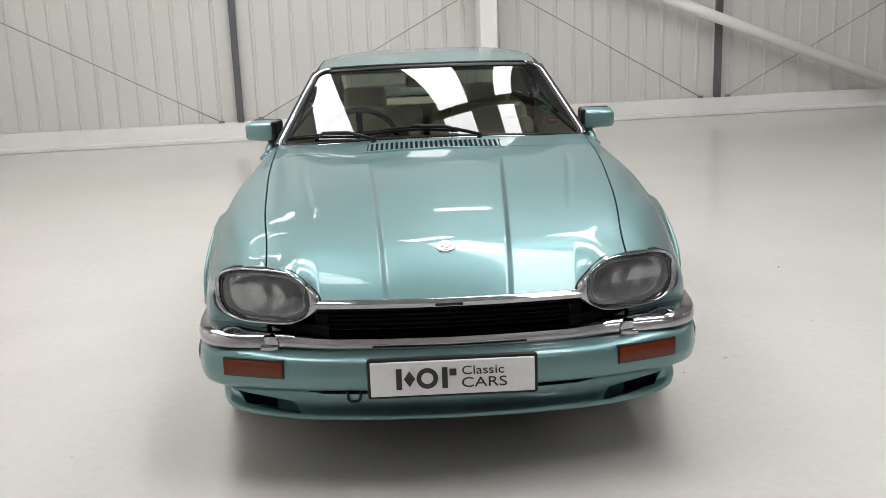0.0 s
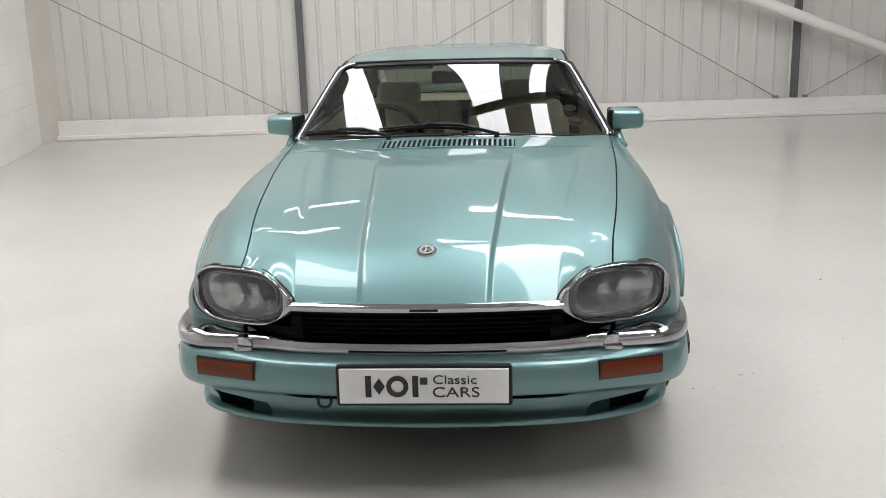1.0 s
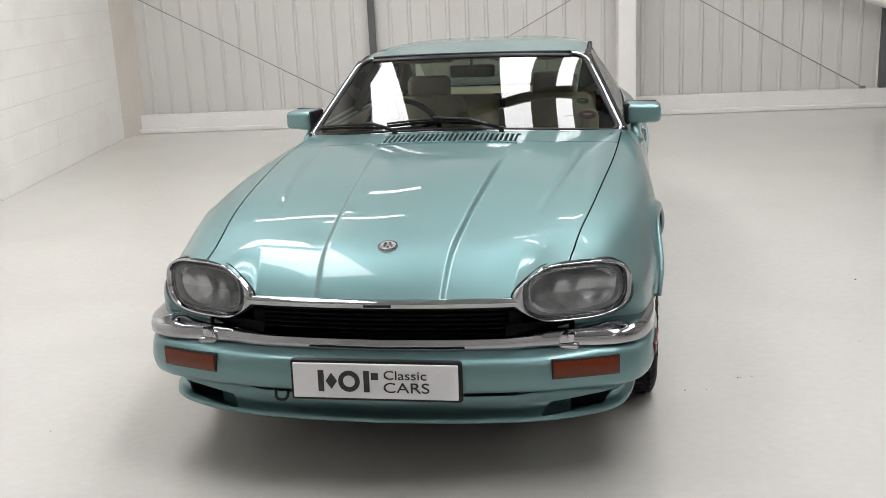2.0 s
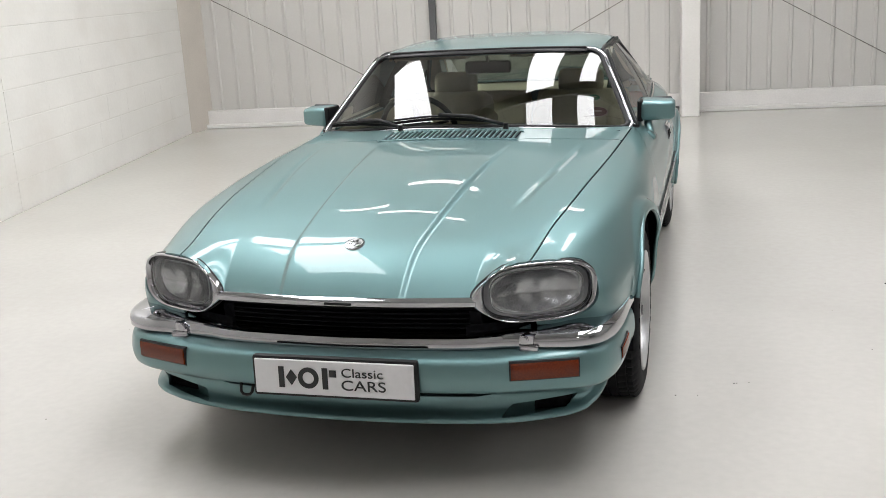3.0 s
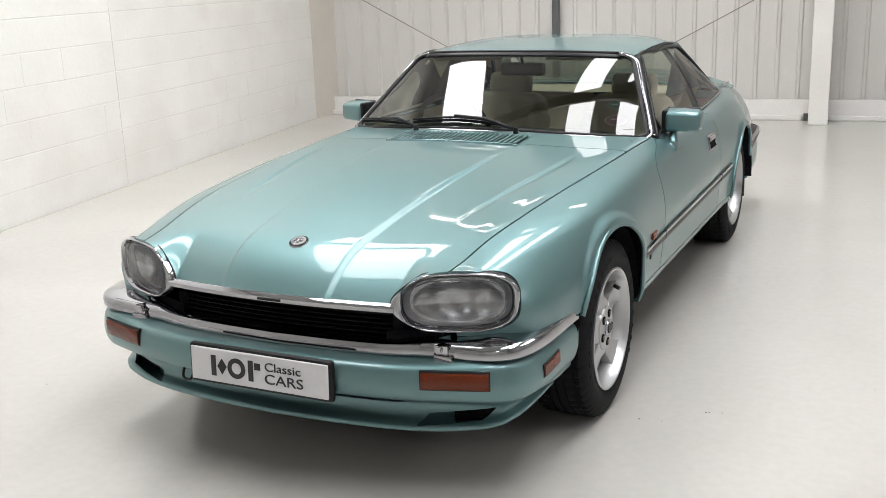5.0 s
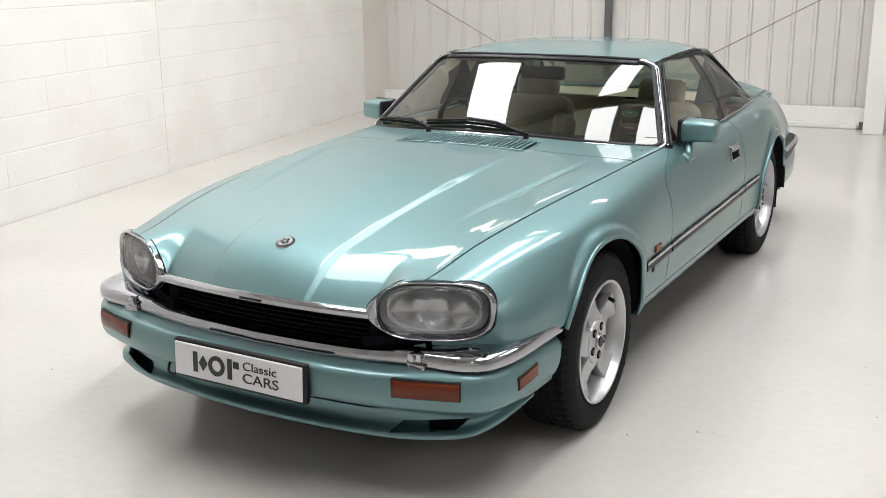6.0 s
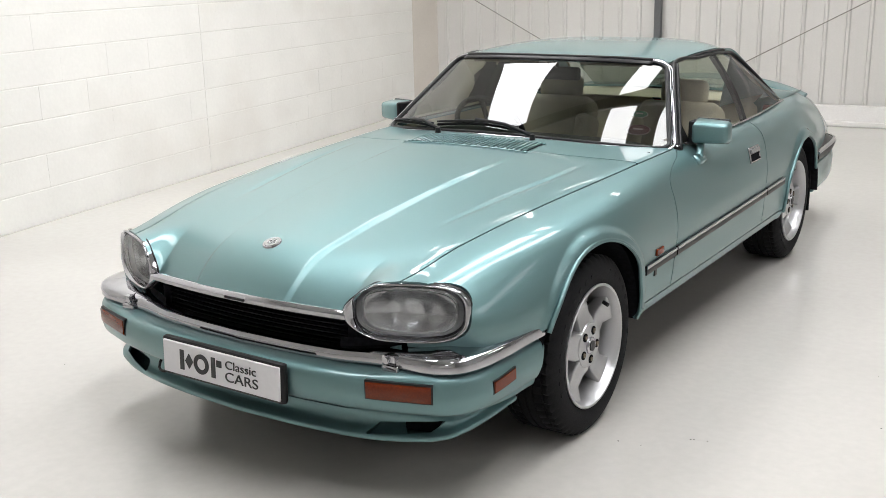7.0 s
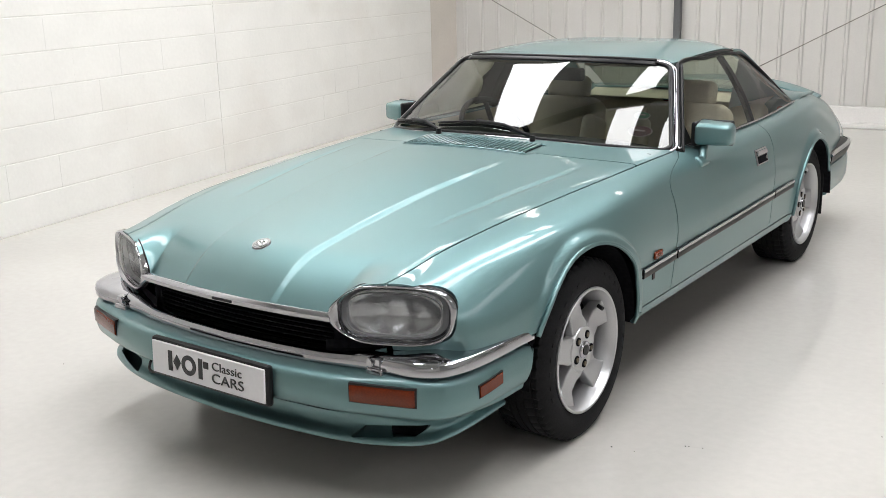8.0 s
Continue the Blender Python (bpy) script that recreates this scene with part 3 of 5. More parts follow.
for side in (1, -1):
    H = clip(BODY, lambda x, y, z: x * side - 0.3)
    H = clip(H, lambda x, y, z: np.minimum(arch(y, z, AXLE_F, R_F), arch(y, z, 2.591, R_R)))
    up = clip(H, lambda x, y, z: z - 0.345 - GAP)
    outer = clip(up, lambda x, y, z: np.where(y < 2.8, np.abs(x) - seam_x(y) - np.where(y < 1.0, GAP, -0.004), 1.0) + 0 * z)
    wing = clip(outer, lambda x, y, z: np.minimum(np.where(z > 0.61, y - np.interp(np.abs(x), FRONT_X, FRONT_Y) - 0.002, y + 0.775), door_front(z) - GAP - y))
    wing = clip(wing, lambda x, y, z: np.where(y < -0.5, off_lamp(x, y, z, 0.003)[0], 0.05))
    wing = clip(wing, lambda x, y, z: np.maximum(y + 0.22, z - 0.491 - 0.018 * (1 - smoothstep(-0.72, -0.52, y))))
    wing = clip(wing, lambda x, y, z: np.maximum(np.abs(x) - 0.60, z - 0.55))
    panel("front_wing", wing, M_PAINT, car, lip=0.010)
    door_mesh = clip(outer, lambda x, y, z: np.minimum(y - door_front(z) - GAP, door_rear(z) - GAP - y))
    door = panel("car_door", door_mesh, M_PAINT, car)
    quarter = clip(clip(outer, lambda x, y, z: np.maximum(2.7 - y, z - 0.50)), lambda x, y, z: np.minimum(y - door_rear(z) - GAP, 2.8 - y))
    tail = clip(clip(up, lambda x, y, z: z - 0.50 - 0.0 * y), lambda x, y, z: np.minimum(y - 2.7995, np.abs(x) - np.minimum(seam_x(y) - 0.03, 0.60)))
    panel("rear_quarter", quarter, M_PAINT, car)
    panel("rear_wing", tail, M_PAINT, car)
    low = clip(H, lambda x, y, z: np.minimum(0.345 - GAP - z, np.minimum(y - 0.2, 2.4 - y)))
    panel("sill", low, M_PAINT, car)
panel("boot_lid", clip(clip(BODY, lambda x, y, z: y - 2.80), lambda x, y, z: np.minimum(seam_x(y) - 0.03, 0.60) - GAP - np.abs(x)), M_PAINT, car)


# dark shell close under the skin: closes the shut lines
inner = (BODY[0] - BODY[1] * 0.016, BODY[1], BODY[2])
inner = clip(inner, lambda x, y, z: np.minimum(y - front_y(x) - 0.02 - 0.13 * (np.abs(x) > 0.41), np.minimum(arch(y, z, AXLE_F, R_F + 0.012), arch(y, z, 2.591, R_R + 0.012))))
inner = clip(inner, lambda x, y, z: np.maximum(np.maximum(np.abs(x) - seam_x(y) + 0.022, screen_base(x) - 0.06 - y), y - 2.86))
inner = clip(inner, lambda x, y, z: np.maximum(np.minimum(y + 0.36, 2.95 - y), z - 0.50))
panel("inner_shell", inner, M_DARK, car, "black inner body shell", lip=0)


def patch(f, nu, nv):
    """Grid from f(u, v), u and v in 0..1, as (verts, normals, faces)."""
    P = np.array([[f(u, v) for u in np.linspace(0, 1, nu)] for v in np.linspace(0, 1, nv)], float)
    n = np.cross(np.gradient(P, axis=1), np.gradient(P, axis=0))
    n /= np.maximum(np.linalg.norm(n, axis=2, keepdims=True), 1e-9)
    return P.reshape(-1, 3), n.reshape(-1, 3), grid_faces(nv, nu)


def mirror_mesh(m):
    V, N, F = m
    return V * [-1, 1, 1], N * [-1, 1, 1], [tuple(reversed(f)) for f in F]


# ---- greenhouse
def screen_bottom(s):
    return np.array([0.735 * s, 0.735 + 0.14 * s ** 2 + 0.09 * s ** 4, 0.897 - 0.048 * s * s])


def screen_top(s):
    return np.array([0.556 * s, 1.245 + 0.10 * abs(s) ** 3, 1.190 - 0.018 * abs(s) ** 3])


def screen(u, v):
    s = 2 * u - 1
    p = screen_bottom(s) * (1 - v) + screen_top(s) * v
    return p + np.array([0, -0.5, 0.86]) * 0.022 * 4 * v * (1 - v) * (1 - 0.9 * s * s)


def screen_ring(v, off):
    """Half width, as a share of the full one, of the rounded opening widened by off metres."""
    up, down = (1 - v) * .60 + off, v * .60 + off
    rt, rb = .060 + off, .045 + off
    cut = 0.0
    if up < rt:
        cut = rt - math.sqrt(max(0.0, rt * rt - (rt - up) ** 2))
    if down < rb:
        cut = rb - math.sqrt(max(0.0, rb * rb - (rb - down) ** 2))
    return 1 + (off - cut) / (.735 * (1 - v) + .556 * v)


def screen_v(k, off=0.0):
    """Rows up the glass, closer together at its ends."""
    o = off / .60
    return -o + (1 + 2 * o) * (.5 - .5 * math.cos(math.pi * k))


def screen_open(u, k):
    v = screen_v(k)
    return screen(.5 + (u - .5) * screen_ring(v, 0.0), v)


def screen_edge(off, lift, which):
    """Points along the opening's edge: up the sides, or along the foot or the top."""
    pts = []
    if which in (1, -1):
        for k in np.linspace(0, 1, 44):
            v = screen_v(k, off)
            pts.append(screen(.5 + which * .5 * screen_ring(v, off), v))
    else:
        v = screen_v(0.0 if which == "foot" else 1.0, off)
        h = .5 * screen_ring(v, off)
        pts = [screen(.5 + q * h, v) for q in np.linspace(-1, 1, 50)]
    return [q + np.array([0, -0.5, 0.86]) * lift for q in pts]


windscreen = panel("windscreen", patch(screen_open, 41, 31), M_GLASS, car, "tinted windscreen with stickers in its corner", lip=0)
windscreen.visible_shadow = False

roof_zc = spline([1.2, 1.245, 1.58, 1.9, 2.2, 2.34], [1.182, 1.191, 1.223, 1.230, 1.221, 1.204])
rail_x = spline([1.25, 1.345, 1.7, 2.08, 2.34], [0.550, 0.556, 0.560, 0.550, 0.515])
rail_z = spline([1.25, 1.345, 1.7, 2.08, 2.34], [1.166, 1.173, 1.192, 1.183, 1.128])


def roof_skin(u, v):
    s = 2 * u - 1
    y = (1.245 + 0.10 * abs(s) ** 3) * (1 - v) + (2.30 + 0.03 * s * s) * v
    k = abs(s) ** 4.3
    return np.array([s * float(rail_x(y)), y, float(roof_zc(y)) * (1 - k) + float(rail_z(y)) * k])


panel("roof", patch(roof_skin, 41, 31), M_PAINT, car, "smooth metallic roof panel", lip=0.02)

belt_x = lambda y: seam_x(y) + 0.002
belt_z = lambda y: seam_z(y) + 0.004
UP_Y = [0.985, 1.345, 1.7, 2.08, 2.25, 2.34, 2.634]
up_x = spline(UP_Y, [0.728, 0.574, 0.572, 0.564, 0.560, 0.588, 0.690])
up_z = spline(UP_Y, [0.862, 1.148, 1.164, 1.156, 1.132, 1.078, 0.866])


def side_glass(u, v):
    y = 0.99 + (2.625 - 0.99) * u
    x = float(belt_x(y)) * (1 - v) + float(up_x(y)) * v + 0.018 * 4 * v * (1 - v)
    return np.array([x, y, float(belt_z(y)) * (1 - v) + float(up_z(y)) * v])


def pillar_y(z):
    return 1.905 + 0.010 * (z - 0.85) / 0.28


RIDGE_Y = [2.06, 2.25, 2.34, 2.634, 2.9, 3.2]
ridge_x = spline(RIDGE_Y, [0.552, 0.530, 0.520, 0.560, 0.610, 0.640])
ridge_z = spline(RIDGE_Y, [1.184, 1.158, 1.126, 0.968, 0.880, 0.850])
foot_x = spline(RIDGE_Y, [0.568, 0.564, 0.592, 0.694, 0.684, 0.655])
foot_z = spline(RIDGE_Y, [1.160, 1.136, 1.082, 0.870, 0.862, 0.846])


def buttress(u, v):
    y = 2.06 + 1.14 * u
    b = 0.012 * 4 * v * (1 - v)
    return np.array([float(foot_x(y)) * (1 - v) + float(ridge_x(y)) * v + b, y, float(foot_z(y)) * (1 - v) + float(ridge_z(y)) * v + b])


def buttress_inside(u, v):
    y = 2.30 + 0.85 * u
    return np.array([float(ridge_x(y)) - 0.05 * v, y, float(ridge_z(y)) * (1 - v) + 0.85 * v])


def back_glass(u, v):
    s = 2 * u - 1
    top = roof_skin(0.5 + 0.47 * s, 0.985) - np.array([0, 0, 0.012])
    return top * v + np.array([s * 0.50, 2.80 + 0.03 * s * s, 0.895 - 0.03 * s * s]) * (1 - v) + np.array([0, 0, 0.02 * 4 * v * (1 - v)])


panel("rear_window", patch(back_glass, 25, 13), M_GLASS, car, "tinted sloping rear window", lip=0).visible_shadow = False

for side in (1, -1):
    flip = (lambda m: m) if side > 0 else mirror_mesh
    sg = patch(side_glass, 60, 16)
    w1 = panel("door_window", flip(clip(sg, lambda x, y, z: pillar_y(z) - 0.030 - y)), M_SIDEGLASS, car, lip=0)
    w2 = panel("quarter_window", flip(clip(sg, lambda x, y, z: y - pillar_y(z) - 0.012)), M_SIDEGLASS, car, lip=0)
    w1.visible_shadow = w2.visible_shadow = False
    panel("window_pillar", flip(clip(sg, lambda x, y, z: np.minimum(y - pillar_y(z) + 0.030, pillar_y(z) + 0.014 - y))), M_BLACK, car, lip=0.02)
    panel("rear_pillar", flip(patch(buttress, 40, 10)), M_PAINT, car, lip=0.0)
    panel("rear_pillar", flip(patch(buttress_inside, 30, 4)), M_PAINT, car, lip=0.0)
    panel("pillar_lining", flip(patch(lambda u, v: buttress(0.03 + 0.66 * u, 0.06 + 0.9 * v) + np.array([-0.022, 0, -0.012]), 24, 8)), M_LEATHER, car, "cream inner pillar lining", lip=0.0)
    yy = np.linspace(0.99, 2.625, 40)
    X = lambda pts: [(x * side, y, z) for x, y, z in pts]
    tube("drip_rail", X([(float(up_x(y)) + 0.002, y, float(up_z(y)) + 0.006) for y in np.linspace(1.345, 2.20, 26)] +
                        [(float(up_x(y)) + 0.002, y, float(up_z(y)) + 0.004) for y in np.linspace(2.22, 2.625, 24)]), 0.0085, M_BLACK, car, "black roof gutter trim")
    tube("waist_trim", X([(float(belt_x(y)) + 0.006, y, float(belt_z(y)) + 0.002) for y in yy]), 0.006, M_CHROME, car, "thin bright waist trim")
    tube("gutter_trim", X([(float(rail_x(y)) + 0.010, y, float(rail_z(y)) - 0.008) for y in np.linspace(1.33, 2.25, 26)]), 0.005, M_BLACK, car)
    # windscreen pillar: dark seal, bright strip and painted edge
    ed = [screen(1.0, v) for v in np.linspace(0.02, 1, 20)]
    tube("windscreen_pillar", X([p + np.array([0.016, 0.020, -0.010]) for p in ed]), 0.014, M_BLACK, car, "black windscreen pillar")
    tube("pillar_seal", X([p + np.array([0.030, 0.034, -0.008]) for p in ed]), 0.008, M_BLACK, car, "black pillar seal")
    tube("pillar_trim", screen_edge(.011, .003, side), 0.0095, M_CHROME, car, "bright trim beside the windscreen", flat=0.5, up=(0, -0.5, 0.86))
    tube("windscreen_seal", screen_edge(-.005, .003, side), 0.010, M_BLACK, car, "black rubber windscreen seal", flat=0.7, up=(0, -0.5, 0.86))
    # painted corners outside the rounded glass
    cm = patch(lambda u, k: screen(.5 + side * .5 * (screen_ring(screen_v(k), 0.0) * (1 - u) + 1.012 * u), screen_v(k)) - np.array([0, -0.5, 0.86]) * .003, 4, 44)
    panel("screen_corner", cm, M_PAINT, car, lip=0)
tube("windscreen_trim", screen_edge(.012, .003, "foot"), 0.009, M_CHROME, car, "bright strip under the windscreen")
tube("windscreen_seal", screen_edge(-.006, .003, "foot"), 0.010, M_BLACK, car, "black rubber windscreen seal", flat=0.6)
tube("windscreen_seal", screen_edge(-.010, .002, "top"), 0.015, M_BLACK, car, "black rubber windscreen seal", flat=0.4, up=(0, -0.5, 0.86))
tube("roof_edge_trim", screen_edge(.012, .004, "top"), 0.008, M_BLACK, car, "black trim at the roof's front edge")


# ---- front bumper, swept round the nose
PLAN = [(0, -.955), (.26, -.942), (.42, -.923), (.545, -.897), (.66, -.862), (.742, -.832), (.802, -.785), (.834, -.718), (.846, -.655), (.854, -.551), (.857, -.45), (.862, -.375)]
PS = np.concatenate([[0], np.cumsum(np.hypot(*np.diff(np.array(PLAN), axis=0).T))])
plan_x, plan_y = spline(PS, [p[0] for p in PLAN]), spline(PS, [p[1] for p in PLAN])
PMAX = float(PS[-1])


def plan_at(s):
    """Point and outward normal of the bumper's plan at arc length s (negative: the other side)."""
    a = abs(s)
    x, y = float(plan_x(a)), float(plan_y(a))
    dx, dy = float(plan_x(a + 0.004) - plan_x(a - 0.004)) if a > 0.004 else 1.0, float(plan_y(a + 0.004) - plan_y(a - 0.004)) if a > 0.004 else 0.0
    n = Vector((dy, -dx, 0)).normalized()
    if s < 0:
        return Vector((-x, y, 0)), Vector((-n.x, n.y, 0))
    return Vector((x, y, 0)), n


def plan_point(s, inward, z):
    p, n = plan_at(s)
    p = p - n * inward
    p.z = z
    return p


def arc_of_x(x):
    a = np.linspace(0, PMAX, 400)
    return float(np.interp(abs(x), plan_x(a), a)) * (1 if x >= 0 else -1)


def skin_sweep(rows, s0, s1, n, fade=None):
    """Surface round the nose from (inward, z) rows; returns (verts, normals, faces)."""
    f = spline(np.arange(len(rows)), [r[0] for r in rows]), spline(np.arange(len(rows)), [r[1] for r in rows])
    k = np.linspace(0, len(rows) - 1, (len(rows) - 1) * 4 + 1)
    ins, zs = f[0](k), f[1](k)
    P = []
    for s in np.linspace(s0, s1, n):
        row = []
        for i, z in zip(ins, zs):
            if fade:
                i, z = fade(s, i, z)
            row.append(plan_point(s, i, z))
        P.append(row)
    P = np.array(P)
    nn = np.cross(np.gradient(P, axis=0), np.gradient(P, axis=1))
    nn /= np.maximum(np.linalg.norm(nn, axis=2, keepdims=True), 1e-9)
    # outward everywhere
    V, N = P.reshape(-1, 3), nn.reshape(-1, 3)
    F = grid_faces(P.shape[0], P.shape[1])
    out = N[:, 1] * -1 + N[:, 0] * np.sign(V[:, 0])
    if out.sum() < 0:
        N = -N
    else:
        F = [tuple(reversed(q)) for q in F]
    return V, N, F


def end_cut(y0, z):
    """The bumper ends lean forward towards the ground."""
    return y0 - 0.10 * np.clip((0.44 - z) / 0.24, 0, 1.3)


bumper_rows = [(0.085, .449), (0.055, .447), (0.022, .441), (0.006, .428), (0.0, .405), (-.002, .38), (0.002, .355), (0.008, .340), (0.018, .331)]
bm_full = skin_sweep(bumper_rows, -PMAX, PMAX, 161, lambda s, i, z: (i, z + 0.012 * float(smoothstep(0.45, 0.75, abs(s))) * float(smoothstep(0.405, 0.445, z))))
bm_full = clip(bm_full, lambda x, y, z: end_cut(-0.375, z) - y)


def lower_fade(s, i, z):
    k = smoothstep(0.45, PMAX, abs(s))
    i = i + (0.017 - i) * float(smoothstep(0.82, 1.12, abs(s))) * (0.10 + 0.90 * float(smoothstep(0.28, 0.325, z)))
    tuck = 0.030 * float(smoothstep(0.60, 0.90, abs(s))) * float(1 - smoothstep(0.235, 0.32, z))
    return i * (1 - 0.22 * float(k)) + tuck, z + 0.040 * float(k) * float(1 - smoothstep(0.22, 0.31, z))


# recessed face under the bumper, then a rolled lip
spoiler_rows = [(0.060, .338), (0.074, .318), (0.086, .296), (0.086, .272), (0.076, .254), (0.058, .242), (0.047, .234), (0.044, .226), (0.050, .218), (0.085, .213), (0.20, .212)]
sp = skin_sweep(spoiler_rows, -PMAX, PMAX, 161, lower_fade)
sp = clip(sp, lambda x, y, z: end_cut(-0.375, z) - y)


def scoop_z(x, z):
    return z - (0.250 + 0.10 * (np.abs(x) - 0.50))


def scoop(x, y, z):
    a = np.abs(scoop_z(x, z)) - 0.0145
    lean = (z - 0.23) * 1.0
    b = np.abs(np.abs(x) - 0.575 - lean) - 0.088
    return np.maximum(a, b)


def slot(x, y, z):
    return np.maximum(np.abs(np.abs(x) - 0.24) - 0.26, np.abs(z - 0.314) - 0.021 * np.clip((0.54 - np.abs(x)) / 0.12, 0.2, 1))


bumper = panel("front_bumper", clip(bm_full, slot), M_PAINT, car, "body-coloured front bumper", lip=0.02)
panel("front_spoiler", clip(clip(sp, scoop), slot), M_PAINT, car, "body-coloured lower spoiler with two dark scoops", lip=0.012)
# dark space behind the bumper and its openings
dk = skin_sweep([(0.10, .46), (0.060, .42), (0.060, .37), (0.094, .33), (0.112, .30), (0.116, .26), (0.125, .228), (0.20, .222), (0.32, .222)], -PMAX * 0.80, PMAX * 0.80, 101)
panel("bumper_backing", clip(dk, lambda x, y, z: end_cut(-0.40, z) - y), M_DARK, car, "black backing behind the bumper", lip=0)
# chrome blade with a rolled edge, and the dark filler above it
blade_prof = [(-.012, .441), (0.002, .443), (0.010, .451), (0.011, .472), (0.006, .485), (-.005, .491), (-.030, .494), (-.100, .502), (-.170, .509), (-.235, .512), (-.235, .490), (-.03, .475), (-.012, .466)]
bs = np.linspace(-PMAX, PMAX, 141)
sweep("bumper_blade", [plan_point(s, 0.084 - 0.070 * smoothstep(0.48, 0.86, abs(s)), 0.009 * smoothstep(0.38, 0.62, abs(s)) + 0.010 * smoothstep(0.6, 0.9, abs(s))) for s in bs], blade_prof,
      [(plan_at(s)[1], Vector((0, 0, 1))) for s in bs], M_CHROME, car, "chrome bumper blade")
sweep("bumper_filler", [plan_point(s, 0.300 - 0.125 * smoothstep(0.48, 0.86, abs(s)), 0.009 * smoothstep(0.38, 0.62, abs(s)) + 0.010 * smoothstep(0.6, 0.9, abs(s))) for s in bs],
      [(0.02, .462), (0.02, .483), (-0.03, .497), (-0.05, .497), (-0.05, .462)], [(plan_at(s)[1], Vector((0, 0, 1))) for s in bs], M_BLACK, car, "black rubber filler above the bumper")

# grille
gx = np.linspace(-0.43, 0.43, 41)
bar_y = lambda x: -0.872 + 0.030 * (x / 0.42) ** 2
sweep("grille_bar", [(x, bar_y(x), 0.0) for x in gx], [(0.008, .615), (-.002, .613), (-.011, .603), (-.010, .590), (0.000, .585), (0.016, .588), (0.020, .610)],
      [((0, 1, 0), (0, 0, 1))] * len(gx), M_CHROME, car, "chrome bar above the grille")
gr = empty("grille", label="black radiator grille with thin horizontal bars")
gr.parent = car
link_mesh("grille_back", [(-.425, -.76, .44), (.425, -.76, .44), (.425, -.79, .60), (-.425, -.79, .60)], [(0, 1, 2, 3)], M_DARK, gr)
for k in range(6):
    z = 0.488 + 0.0155 * k
    sweep("grille_slat", [(x, bar_y(x) + 0.058, z) for x in gx], [(0, .004), (-.012, .002), (-.012, -.002), (0, -.004), (.02, 0)], [((0, 1, 0), (0, 0, 1))] * len(gx), M_DARK, gr)
for sx in (-1, 1):
    part("grille_cheek", box_bm((sx * .415 - .02, -.80, .475), (sx * .415 + .02, -.70, .56), .006), M_DARK, gr)
part("bar_emblem", box_bm((-.045, -.886, .592), (.045, -.876, .602), .004), M_BLACK, car, "small dark emblem on the grille bar")

# ---- headlamps
def ring_mesh(rings, closed_first=False):
    n = len(rings[0])
    verts = [p for r in rings for p in r]
    faces = grid_faces(len(rings), n, True)
    if closed_first:
        faces.append(tuple(range((len(rings) - 1) * n, len(rings) * n)))
    return verts, faces


